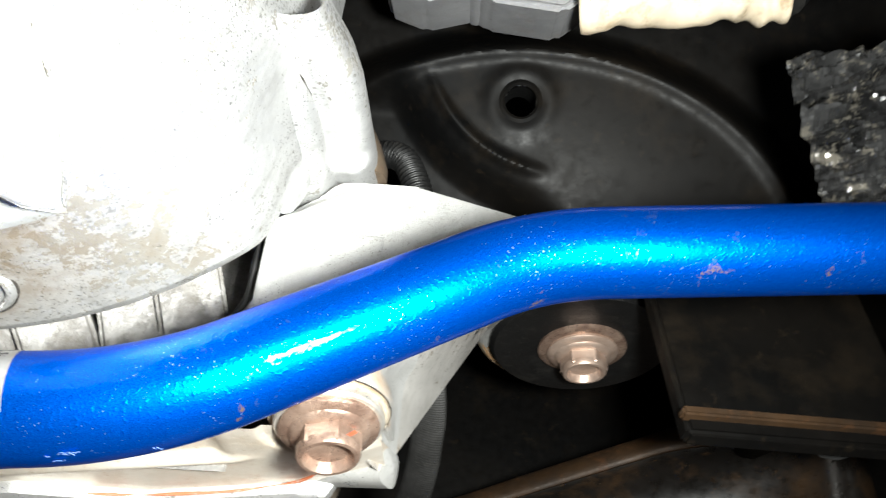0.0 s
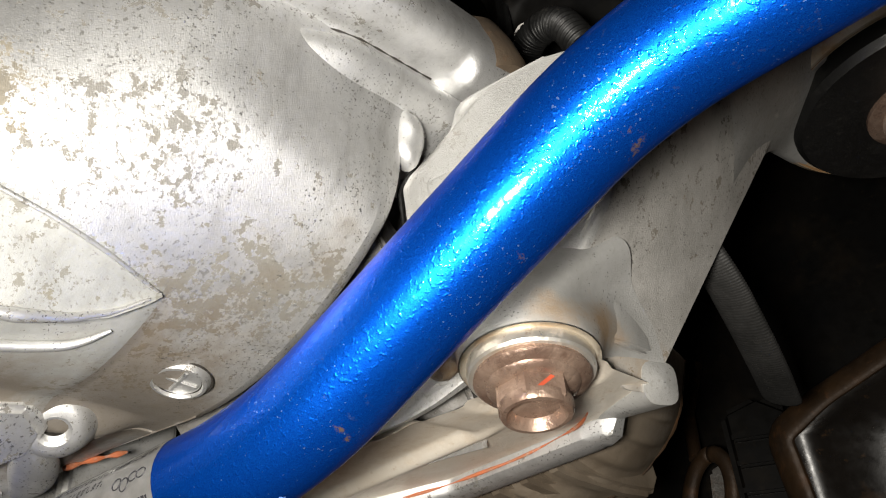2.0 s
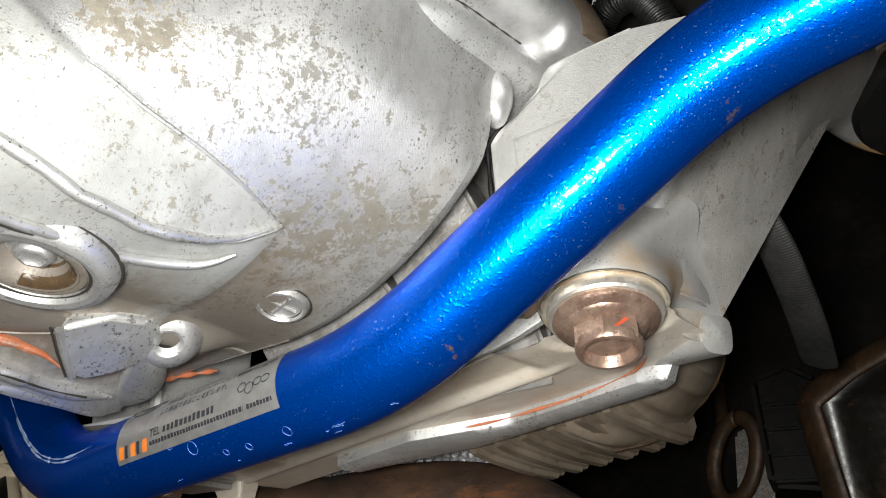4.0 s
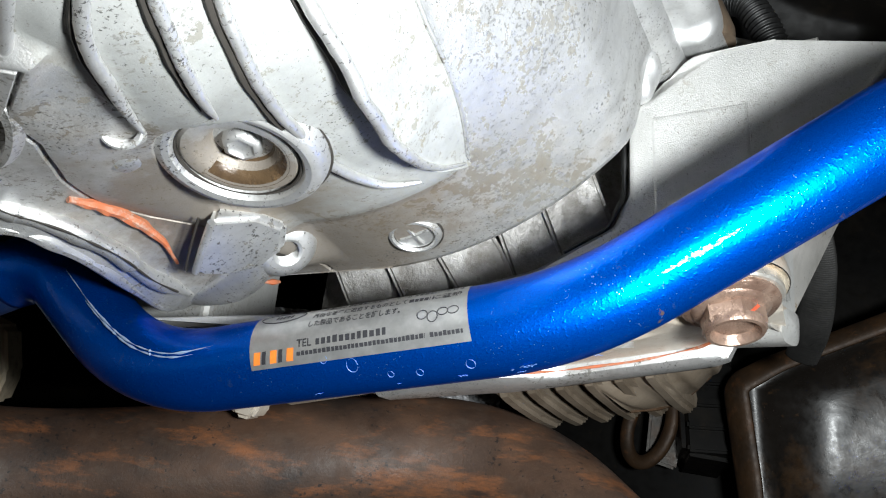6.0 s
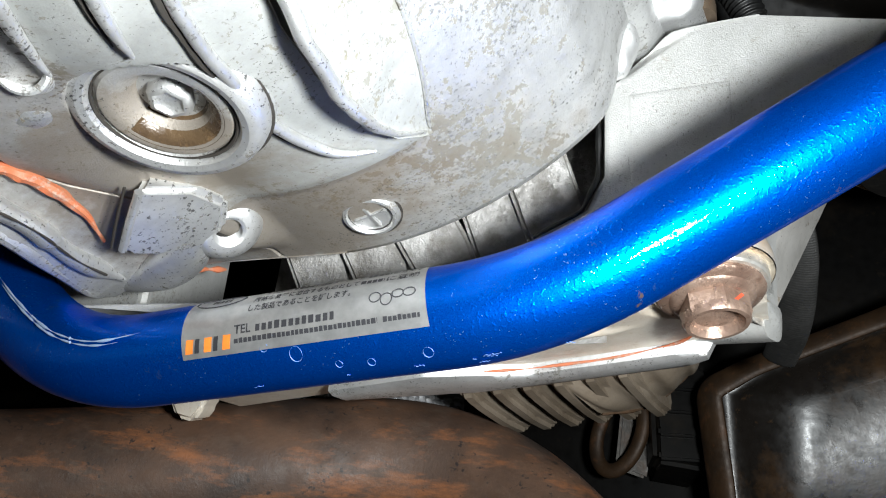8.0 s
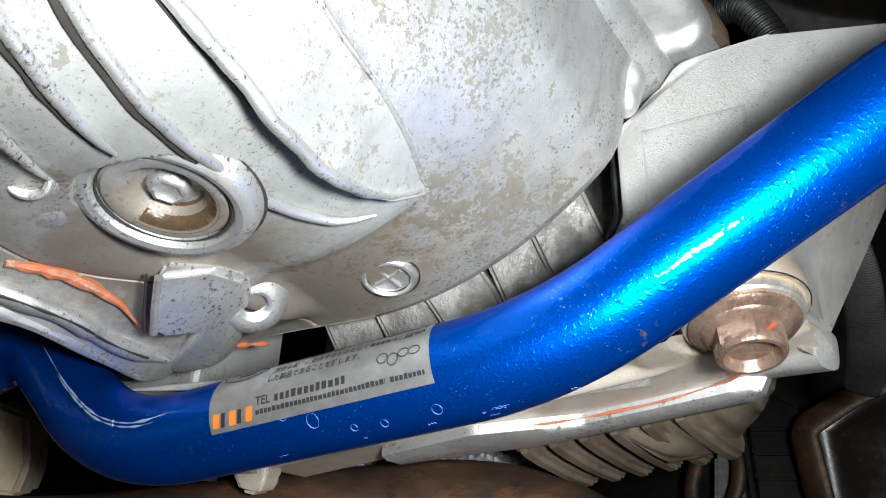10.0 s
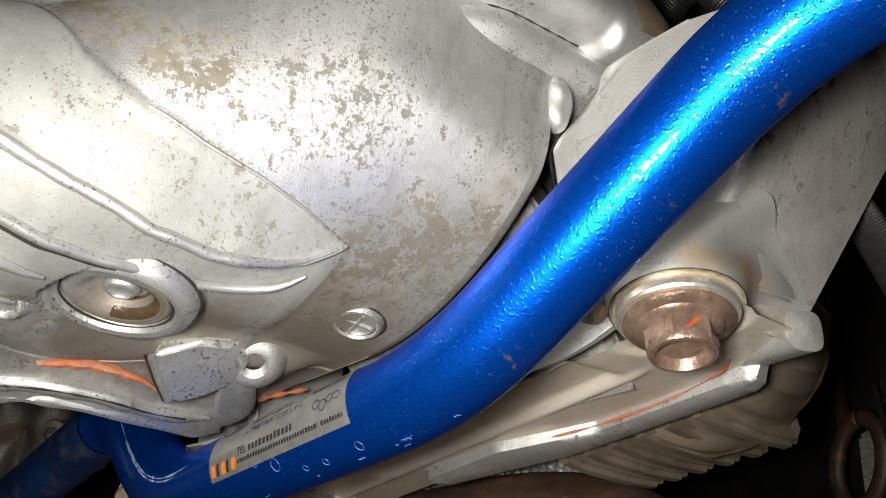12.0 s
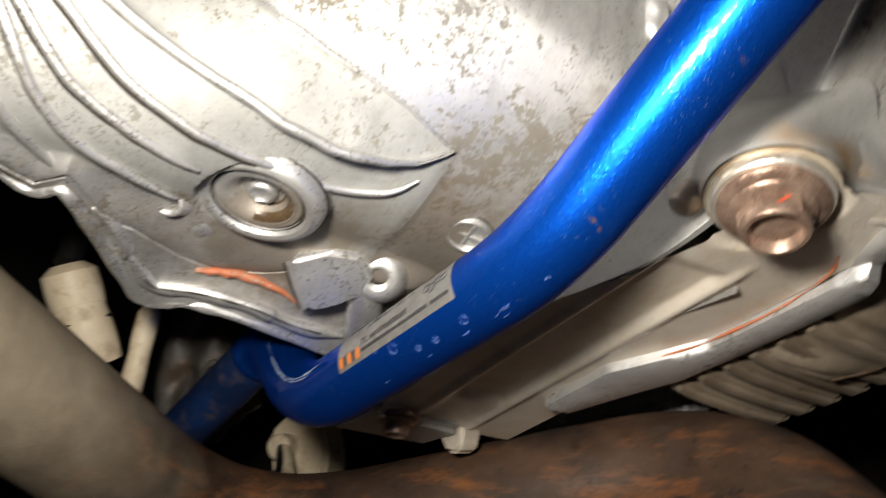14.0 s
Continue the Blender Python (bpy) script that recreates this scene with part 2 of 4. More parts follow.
ALU_PLATE = cast("bracket_aluminium", (0.55, 0.548, 0.535), (0.42, 0.415, 0.40), 0.52, 0.5,
                 [(-140, 240, 115, 60, 0.05)], (0.40, 0.35, 0.27), (0.30, 0.29, 0.265), 0.68, 0.55,
                 ((41, 284, 146, 17, 0.55), (42, 297, 143, 18, 0.5), (34, 264, 147, 14, 0.45), (0, 262, 138, 14, 0.35), (-2, 260, 140, 18, 0.2)), (0.36, 0.225, 0.105))
# same casting as ALU_PLATE, its tone set apart for the side face's shading
CHEEK = cast("bracket_side_aluminium", (0.62, 0.60, 0.57), (0.42, 0.405, 0.38), 0.5, 0.5,
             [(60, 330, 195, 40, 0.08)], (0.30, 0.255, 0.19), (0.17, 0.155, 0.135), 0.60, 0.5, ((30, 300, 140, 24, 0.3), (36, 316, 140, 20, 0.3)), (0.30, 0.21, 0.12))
RAIL = worn("oil_filmed_aluminium", (0.74, 0.69, 0.61), (0.62, 0.54, 0.44), (0.42, 0.30, 0.18), 0.42, 0.3, 900, 34, 0.52, 0.7, 0.5, 0.25)
STAINED = worn("rust_stained_aluminium", (0.62, 0.57, 0.48), (0.48, 0.38, 0.26), (0.36, 0.2, 0.08), 0.42, 0.4, 900, 60, 0.5, 0.66, 0.7, 0.25)
ALU_DIRTY = worn("oily_aluminium", (0.26, 0.215, 0.165), (0.15, 0.118, 0.085), (0.10, 0.075, 0.05), 0.42, 0.35, 800, 30, 0.52, 0.7, 0.7, 0.3)
STEEL_BROWN = worn("heat_tinted_bolt", (0.40, 0.285, 0.22), (0.22, 0.14, 0.105), (0.06, 0.034, 0.022), 0.30, 0.6, 900, 120, 0.52, 0.68, 0.75, 0.3)
ZINC = worn("pale_washer", (0.82, 0.80, 0.75), (0.68, 0.62, 0.53), (0.4, 0.22, 0.1), 0.35, 0.8, 900, 80, 0.6, 0.75, 0.6, 0.2)
CUP = worn("rust_tinged_cup", (0.36, 0.22, 0.11), (0.25, 0.13, 0.055), (0.2, 0.09, 0.03), 0.55, 0.2, 700, 40, 0.55, 0.7, 0.6, 0.4)
BOLT_PALE = worn("pale_brown_bolt", (0.58, 0.45, 0.37), (0.45, 0.32, 0.25), (0.3, 0.16, 0.09), 0.38, 0.6, 900, 80, 0.55, 0.75, 0.6, 0.2)
def rusted_pipe():
    """Brown scale with orange streaks along the pipe and dark pits."""
    mat, nt, bsdf = material("rusted_exhaust")
    tone = mix(nt, ramp(nt, noise_at(nt, 26, 6), 0.35, 0.65), (0.030, 0.019, 0.014, 1), (0.090, 0.048, 0.028, 1))
    streak = ramp(nt, noise_at(nt, 60, 8, 0.7, (0.32, 0.6, 1.3)), 0.52, 0.68)
    tone = mix(nt, times(nt, streak, 0.75), tone, (0.27, 0.098, 0.032, 1))
    ash = ramp(nt, noise_at(nt, 90, 8, 0.7, (0.5, 0.8, 1.2)), 0.54, 0.66)
    tone = mix(nt, times(nt, ash, 0.2), tone, (0.13, 0.10, 0.075, 1))
    pits = ramp(nt, add(nt, noise_at(nt, 330, 5, 0.65), times(nt, add(nt, noise_at(nt, 24, 3), -0.5), 0.4)), 0.63, 0.68)
    nt.links.new(mix(nt, times(nt, pits, 0.85), tone, (0.014, 0.011, 0.010, 1)), bsdf.inputs["Base Color"])
    nt.links.new(ramp(nt, noise_at(nt, 120), 0.3, 0.7, (0.48,) * 3 + (1,), (0.72,) * 3 + (1,)), bsdf.inputs["Roughness"])
    b = bump(nt, bsdf, noise_at(nt, 700, 5), 0.35, 0.0005)
    bump(nt, bsdf, pits, -0.8, 0.0006, b)
    return mat


RUST = rusted_pipe()


def paler(mat, x, y, z, reach, colour):
    """Mixes a lighter tan in round a place, for light that falls there."""
    nt = mat.node_tree
    bsdf = nt.nodes["Principled BSDF"]
    old = bsdf.inputs["Base Color"].links[0].from_socket
    share = ramp(nt, add(nt, near(nt, x, y, z, reach, 0.9), times(nt, noise_at(nt, 30, 6), 0.5)), 0.45, 0.95)
    tan = mix(nt, ramp(nt, noise_at(nt, 45, 7, 0.65), 0.35, 0.7), (*[c * 0.7 for c in colour], 1), (*colour, 1))
    nt.links.new(mix(nt, share, old, tan), bsdf.inputs["Base Color"])


# near run of the pipe painted paler in place of close lamp light
paler(RUST, -190, 80, 110, 190, (0.36, 0.30, 0.215))
SENSOR = worn("brown_stained_metal", (0.17, 0.125, 0.085), (0.09, 0.068, 0.05), (0.22, 0.10, 0.045), 0.55, 0.3, 700, 50, 0.55, 0.7, 0.6, 0.4)
BLACK = worn("black_painted_steel", (0.007, 0.006, 0.005), (0.003, 0.003, 0.003), (0.019, 0.014, 0.009), 0.42, 0.0, 300, 14, 0.52, 0.75, 0.7, 0.06)
BLACK.node_tree.nodes["Principled BSDF"].inputs["Specular IOR Level"].default_value = 0.12
GLOSS = worn("glossy_black_steel", (0.015, 0.012, 0.010), (0.007, 0.006, 0.005), (0.085, 0.046, 0.02), 0.30, 0.0, 300, 14, 0.5, 0.72, 0.7, 0.1)
GLOSS.node_tree.nodes["Principled BSDF"].inputs["Specular IOR Level"].default_value = 0.45
RUBBER = worn("black_rubber", (0.007, 0.007, 0.007), (0.005, 0.005, 0.005), (0.03, 0.028, 0.025), 0.45, 0.0, 900, 30, 0.55, 0.75, 0.6, 0.2)
CREAM = worn("cream_plastic", (0.72, 0.62, 0.46), (0.6, 0.5, 0.36), (0.3, 0.2, 0.1), 0.5, 0.0, 500, 40, 0.52, 0.66, 0.65, 0.3)
DARK_CASTING = worn("near_black_casting", (0.075, 0.068, 0.06), (0.045, 0.04, 0.034), (0.08, 0.042, 0.02), 0.45, 0.3, 700, 40, 0.5, 0.66, 0.7, 0.3)
# grey lowered to put in some of the shade behind the case
WEB_GREY = worn("shaded_casting", (0.32, 0.31, 0.295), (0.17, 0.16, 0.15), (0.10, 0.085, 0.065), 0.48, 0.4, 700, 70, 0.5, 0.66, 0.7, 0.6)
GREY = worn("grey_cast_part", (0.4, 0.4, 0.41), (0.28, 0.28, 0.29), (0.15, 0.13, 0.11), 0.45, 0.5, 700, 30, 0.55, 0.7, 0.6, 0.3)
EDGE_BROWN = worn("brown_rusted_edge", (0.06, 0.032, 0.014), (0.03, 0.018, 0.010), (0.12, 0.05, 0.018), 0.52, 0.2, 500, 40, 0.55, 0.7, 0.6, 0.3)
BRAID = worn("grey_braid", (0.034, 0.033, 0.032), (0.015, 0.015, 0.014), (0.03, 0.028, 0.025), 0.6, 0.2, 900, 50)
FOIL = worn("crumpled_foil", (0.05, 0.05, 0.05), (0.01, 0.01, 0.01), (0.12, 0.11, 0.09), 0.14, 0.3, 400, 60, 0.55, 0.6, 0.8, 0.15)
WHITE = worn("pale_moulding", (0.62, 0.6, 0.57), (0.5, 0.48, 0.45), (0.3, 0.27, 0.22), 0.5, 0.0, 500, 30, 0.6, 0.75, 0.5, 0.1)


def blue_paint():
    mat, nt, bsdf = material("blue_metallic_paint")
    flake = noise_at(nt, 5200, 2, 0.5)
    col = mix(nt, ramp(nt, flake, 0.25, 0.8), (0.0, 0.032, 0.36, 1), (0.0, 0.15, 0.78, 1))
    grime = ramp(nt, add(nt, noise_at(nt, 190, 9, 0.78), times(nt, add(nt, noise_at(nt, 26, 2), -0.5), 0.16)), 0.615, 0.64)
    col = mix(nt, times(nt, grime, 0.30), col, (0.10, 0.16, 0.36, 1))
    spot = noise_at(nt, 210, 8, 0.75)
    for x, y, z, reach, height in ((77, 229, 158, 8, 0.30), (51, 225, 141, 6, 0.28), (8, 218, 113, 7, 0.30), (125, 224, 166, 12, 0.26), (160, 222, 168, 20, 0.20), (92, 227, 162, 9, 0.16), (30, 221, 126, 9, 0.14), (-60, 214, 94, 22, 0.10)):
        spot = add(nt, spot, near(nt, x, y, z, reach, height))
    col = mix(nt, times(nt, ramp(nt, spot, 0.74, 0.80), 0.8), col, (0.40, 0.26, 0.13, 1))
    dots = ramp(nt, add(nt, noise_at(nt, 1500, 2, 0.5), times(nt, add(nt, noise_at(nt, 40, 3), -0.5), 0.4)), 0.71, 0.74)
    col = mix(nt, times(nt, dots, 0.75), col, (0.22, 0.38, 0.80, 1))
    nt.links.new(col, bsdf.inputs["Base Color"])
    bsdf.inputs["Metallic"].default_value = 0.85
    bsdf.inputs["Roughness"].default_value = 0.36
    bsdf.inputs["Coat Weight"].default_value = 0.36
    bsdf.inputs["Coat IOR"].default_value = 1.33
    bsdf.inputs["Specular IOR Level"].default_value = 0.2
    bsdf.inputs["Specular Tint"].default_value = (0.0, 0.32, 0.8, 1)
    bsdf.inputs["Coat Roughness"].default_value = 0.06
    b = bump(nt, bsdf, noise_at(nt, 330, 3, 0.5), 0.12, 0.0006)
    b = bump(nt, bsdf, ramp(nt, noise_at(nt, 950, 2, 0.4), 0.56, 0.80), 0.22, 0.0004, b)
    nt.links.new(b.outputs[0], bsdf.inputs["Coat Normal"])
    return mat


BLUE = blue_paint()
# dusty blue, also darkened for its distance from the lamp
BLUE_DIM_DUSTY = worn("dim_dusty_blue_paint", (0.006, 0.035, 0.14), (0.004, 0.016, 0.06), (0.10, 0.07, 0.045), 0.5, 0.3, 600, 30, 0.54, 0.7, 0.7, 0.2)


def plain(name, colour, rough=0.5, metallic=0.0):
    mat, nt, bsdf = material(name)
    col = mix(nt, ramp(nt, noise_at(nt, 260, 5), 0.35, 0.7), (*[c * 0.75 for c in colour], 1), (*colour, 1))
    nt.links.new(col, bsdf.inputs["Base Color"])
    bsdf.inputs["Roughness"].default_value, bsdf.inputs["Metallic"].default_value = rough, metallic
    return mat


ORANGE = worn("orange_sealant", (0.56, 0.15, 0.06), (0.42, 0.16, 0.08), (0.48, 0.40, 0.33), 0.55, 0.0, 900, 190, 0.54, 0.66, 0.7, 0.4)
RED_MARK = plain("red_paint_mark", (0.55, 0.09, 0.04), 0.5)
STICKER = plain("silver_film", (0.50, 0.50, 0.50), 0.36, 0.75)
INK = plain("black_ink", (0.03, 0.03, 0.035), 0.5)
INK_ORANGE = plain("orange_ink", (0.8, 0.22, 0.03), 0.5)
DRIED = plain("dried_drops", (0.13, 0.25, 0.56), 0.5)
CHALK = plain("scratched_paint", (0.30, 0.40, 0.58), 0.5)
OIL_FILM = worn("brown_oil", (0.10, 0.065, 0.035), (0.05, 0.032, 0.02), (0.16, 0.10, 0.05), 0.22, 0.1, 900, 120)
# near-black for crease shade, hole bottoms and thin dark marks
CREASE_DARK = plain("near_black_crease", (0.035, 0.03, 0.025), 0.7)
CONCRETE = worn("workshop_floor", (0.3, 0.3, 0.29), (0.22, 0.22, 0.21), (0.12, 0.11, 0.1), 0.7, 0.0, 60, 2.0)

# ---- the place: the floor close below, the dark underside of the car around ----
def slab(name, centre, axis, side, half_a, half_b, thick, mat, label, category):
    m = frame_of(Vector(centre), axis, side)
    ob = link_mesh(name, prism(m, [(-half_a, -half_b), (half_a, -half_b), (half_a, half_b), (-half_a, half_b)], thick), mat, False)
    return tagged(ob, label, category, kind="structure")


slab("floor", (0, 0.15, 1.10), (0, 0, 1), (1, 0, 0), 640, 640, 30, CONCRETE, "dim grey concrete workshop floor under the car", "floor")
slab("underbody_panel", (0, 0.15, 1.99), (0, 0, -1), (1, 0, 0), 640, 640, 20, BLACK, "black painted sheet steel underbody of the car", "car underbody")
slab("bulkhead", (0, 0.66, 1.70), (0, -1, 0), (1, 0, 0), 620, 290, 20, BLACK, "black painted bulkhead behind the gearbox", "car underbody")
slab("side_sill", (-0.60, 0.15, 1.72), (1, 0, 0), (0, 1, 0), 480, 260, 20, BLACK, "black painted side sill of the car", "car underbody")
slab("side_sill", (0.60, 0.15, 1.72), (-1, 0, 0), (0, 1, 0), 480, 260, 20, BLACK, "black painted side sill of the car", "car underbody")
slab("cross_panel", (0, -0.36, 1.72), (0, 1, 0), (1, 0, 0), 580, 260, 20, BLACK, "black painted cross panel of the car", "car underbody")


# ---- gearbox case ----
def bell(y):
    """Middle and radius of the flaring case at depth y."""
    d = y - 190.0
    if y >= 125:
        return -91.75 - 0.172 * d, 231.8 + 0.778 * d, 86.45 + 0.737 * d + 0.00135 * d * d
    r0, e, s = 44.24, y - 125.0, 0.5615
    grow = s * e * math.exp(e / 60.0)
    return -80.57 - 0.172 * e, 181.23 + grow + 0.05 * e, r0 + grow


def on_case(y, turn, proud=0.0):
    cx, cz, r = bell(y)
    if turn < -90:
        return V(cx + radians(turn + 90) * 45, y, cz - r - 1.3 - proud)
    a = radians(turn)
    r += proud + 1.3 * smoothstep(-2.5, 2.5, panel_line(y) - turn) * smoothstep(208, 200, y)
    return V(cx + r * math.cos(a), y, cz + r * math.sin(a))


def shoulder(x, z):
    """The flare stops at the shoulder flange, and swells towards it at the top."""
    start = -11.5 + 3.5 * smoothstep(206, 226, z)
    return x if x < start else start + 8 * (1 - math.exp(-(x - start) / 8))


def case_edge(y):
    """How far the bottom flange reaches to the side."""
    return lerp_table([(40, -92), (78, -100), (88, -107), (96, -97), (105, -113), (119, -140), (130, -161), (137, -163), (148, -152), (172, -152), (212, -164), (225, -166), (232, -158), (240, -151), (246, -147)], y)


def case_point(u, v):
    """The case, opened inside the drain boss."""
    p = case_skin(u, v)
    away = math.hypot((p.x + 0.0835), (p.y - 0.153)) * 1000
    if p.z < 1.66 and away < 22:
        p.z += 0.011 * smoothstep(21, 18.5, away)
    return p


def case_skin(u, v):
    y = 42 + (246 - 42) * u
    turn = 125 - 215 * min(1.0, v / 0.62)
    cx, cz, r = bell(y)
    if v <= 0.62:
        a = radians(turn)
        # raised panel beside the dome
        step = 1.3 * smoothstep(-2.5, 2.5, panel_line(y) - turn) * smoothstep(208, 200, y)
        z = cz + (r + step) * math.sin(a)
        return V(shoulder(cx + (r + step) * math.cos(a), z), y, z)
    s = (v - 0.62) / 0.38
    edge = case_edge(y)
    zb = cz - r - 1.3 * smoothstep(208, 200, y)
    inner = min(cx - 8, lerp_table([(60, -92), (120, -112), (138, -126), (155, -133), (170, -129), (185, -118), (240, -116)], y))
    inner = max(inner, edge + 12)
    low = lerp_table([(60, 134), (110, 131), (130, 123), (215, 121), (224, 124), (232, 134), (246, 143)], y)
    step = zb - (4 + 3 * smoothstep(120, 150, y)) * smoothstep(242, 222, y)
    if s < 0.45:
        k = s / 0.45
        return V(cx + (inner - cx) * k, y, zb + (step - zb) * smoothstep(0.25, 0.95, k))
    if s < 0.52:
        # groove along the joint
        k = (s - 0.45) / 0.07
        return V(inner - 2.5 * k, y, step + 2.2 * math.sin(k * math.pi))
    if s < 0.86:
        k = (s - 0.52) / 0.34
        top = inner - 2.5
        return V(top + (edge - top) * k, y, step + (low - step) * k ** 1.4)
    k = (s - 0.86) / 0.14
    return V(edge - 4 * math.sin(k * math.pi / 2), y, low + 50 * k * k)


def panel_line(y):
    """Turn at which the raised panel of the case ends."""
    return lerp_table([(60, 80), (100, 62), (108, 46), (114, 28), (121, 6), (129, -9), (137, -20), (153, -34), (172, -45), (195, -56), (203, -59), (208, -64)], y)


gearbox = thing("gearbox_case", V(-90, 190, 200), "bare cast aluminium gearbox case with ribs and brown stains", "gearbox")
shell = part("case_shell", grid(case_point, 230, 290), ALU, gearbox)
# faces below the panel line take the darker, shaded copy
shell.data.materials.append(ALU_SHADED)
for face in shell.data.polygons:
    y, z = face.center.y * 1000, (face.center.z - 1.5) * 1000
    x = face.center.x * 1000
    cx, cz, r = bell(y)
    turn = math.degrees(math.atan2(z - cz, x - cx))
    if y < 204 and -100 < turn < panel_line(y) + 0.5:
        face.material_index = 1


def case_end(u, v):
    """The rounded edge behind the bell."""
    y = 246 + 9 * math.sin(u * math.pi / 2)
    turn = 80 - 190 * v
    cx, cz, r = bell(246)
    r -= 12 * (1 - math.cos(u * math.pi / 2))
    a = radians(turn)
    z = cz + r * math.sin(a)
    return V(shoulder(cx + r * math.cos(a), z), y, z)


def neck(u, v):
    """The case goes on upward behind the dome."""
    y = 88 + 118 * u
    x = lerp_table([(88, -92), (114, -75), (140, -62), (175, -45), (206, -28)], y)
    return V(x + 6 * v, y + 8 * v, 188 + 150 * v)


part("case_back", grid(lambda u, v: V(-92 - 56 * u, 246 + 4 * math.sin(v * math.pi / 2), 143 + 70 * v), 12, 10), ALU, gearbox)
part("case_neck", grid(neck, 24, 16), ALU, gearbox)
part("case_rim", grid(case_end, 6, 90), ALU, gearbox)


def rib(path, width=1.5, proud=1.3, crease_shade=True):
    """A rounded rib on the case along (depth, turn) points."""
    pts = []
    ends = [path[0]] + list(path) + [path[-1]]
    for a, b, c, d in zip(ends, ends[1:], ends[2:], ends[3:]):
        for k in range(8):
            s = k / 8
            pts.append(tuple(0.5 * (2 * q + (r - p) * s + (2 * p - 5 * q + 4 * r - w) * s * s + (3 * q - p - 3 * r + w) * s ** 3) for p, q, r, w in zip(a, b, c, d)))
    pts.append(path[-1])
    line = [on_case(y, t, proud) for y, t in pts]
    part("rib", sweep(line, lambda s, a: width * (1 + 0.07 * math.sin(70 * s + a) * math.sin(31 * s)) * (0.3 + 0.7 * min(1, 12 * s, 6 * (1 - s))), 12), ALU_PITTED, gearbox)
    # near-black line puts the shade under the rib into colour
    if crease_shade:
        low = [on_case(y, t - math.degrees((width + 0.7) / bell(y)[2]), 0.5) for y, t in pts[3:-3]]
        part("shade_line", sweep(low, lambda s, a: (0.95 + 0.15 * math.sin(37 * s)) * (0.2 + 0.8 * min(1, 6 * s, 5 * (1 - s))), 6), CREASE_DARK, gearbox, "near-black line for the shade under the rib")


rib([(137, -20), (153, -34), (172, -45), (195, -56), (203, -59)], 0.6, 0.5, False)


def panel_low(y):
    """Turn and height of the free lower edge of the raised panel."""
    return (lerp_table([(60, 24), (75, 6), (102, -20.6), (115, -31.3), (130, -42.5), (145, -52.3), (163, -58.8), (171, -60), (182, -61.6), (192, -61.6), (203, -59)], y),
            lerp_table([(60, 1.5), (115, 2.2), (130, 4.4), (145, 8), (163, 9.2), (171, 9.2), (182, 7), (192, 4.4), (203, 0.8)], y))


def panel_skin(u, v):
    y = 60 + 143 * u
    top = panel_line(y)
    low, height = panel_low(y)
    if v < 0.72:
        k = v / 0.72
        return on_case(y, top + (low - top) * k, -0.6 + (height + 0.6) * k ** 1.7 + 1.2 * math.exp(-((1 - k) / 0.05) ** 2))
    k = (v - 0.72) / 0.28
    round_off = 1 - math.cos(min(1, k / 0.3) * math.pi / 2)
    fall = smoothstep(0.1, 1.0, k)
    return on_case(y, low - 1.3 * math.sin(min(1, k / 0.3) * math.pi / 2) + 2.2 * fall, height - round_off * 1.0 - (height + 1.6) * fall)


crest = [on_case(y, panel_low(y)[0] + 0.4, panel_low(y)[1] + 0.1) for y in range(62, 202, 3)]
part("rib", sweep(crest, lambda s, a: (1.7 + 0.12 * math.sin(90 * s)) * (0.25 + 0.75 * min(1, 12 * s, 5 * (1 - s))), 12), ALU_PITTED, gearbox)
part("raised_panel", grid(panel_skin, 140, 70), ALU_SHADED, gearbox)
# dark line in place of the shade under the panel edge
edge_shade = [on_case(y, panel_low(y)[0] - 1.0, 0.3) for y in range(72, 200, 3)]
part("shade_line", sweep(edge_shade, lambda s, a: 1.0 * (0.3 + 0.7 * min(1, 8 * s, 8 * (1 - s))), 6), CREASE_DARK, gearbox, "near-black line for the shade under the panel edge")
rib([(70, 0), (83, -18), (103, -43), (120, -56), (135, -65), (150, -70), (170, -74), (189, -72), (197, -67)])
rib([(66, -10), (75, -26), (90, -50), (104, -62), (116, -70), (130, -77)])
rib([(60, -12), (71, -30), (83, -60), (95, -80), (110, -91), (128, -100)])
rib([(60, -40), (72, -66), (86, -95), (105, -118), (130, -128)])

# drain boss with its recessed plug
drain_frame = frame_of(V(-84, 153, 143.2), (0.10, -0.16, -1), (1, 0, 0)) @ Matrix.Scale(0.9, 4)
part("drain_boss", lathe(drain_frame, [(28, -10), (25.5, -2), (24.8, 1.5), (24.0, 3.6), (22.6, 5.2), (20.6, 5.8), (18.8, 5.2), (17.8, 3.8), (17.5, -1.0), (16.8, -3.0)], 56), ALU_PITTED, gearbox)
drain = thing("drain_plug", V(-83, 153, 142), "grey steel plug with a small hexagon head, oily dish", "plug")
part("plug_disc", lathe(drain_frame, [(17.3, -4.5), (17.1, 2.4), (16.0, 3.4), (13.8, 3.5), (12.0, 2.4), (10.2, 0.2), (9.0, -2.4), (8.2, -3.4), (4.0, -3.6)], 48), ALU, drain)
part("oil_residue", lathe(drain_frame, [(14.2, 3.55), (12.2, 2.75), (10.4, 0.6), (9.2, -2.1), (8.2, -3.1), (5.5, -3.2)], 32, -170, 190, False), OIL_FILM, drain, "dark brown oil left in the dish")
part("plug_head", lathe(drain_frame, [(6.2, -3.8), (6.0, -0.4), (5.4, 0.4), (4.2, 0.6), (3.6, -0.4), (0.0, -0.6)], 6), ALU_PITTED, drain, "worn hexagon steel head", sharp=60)

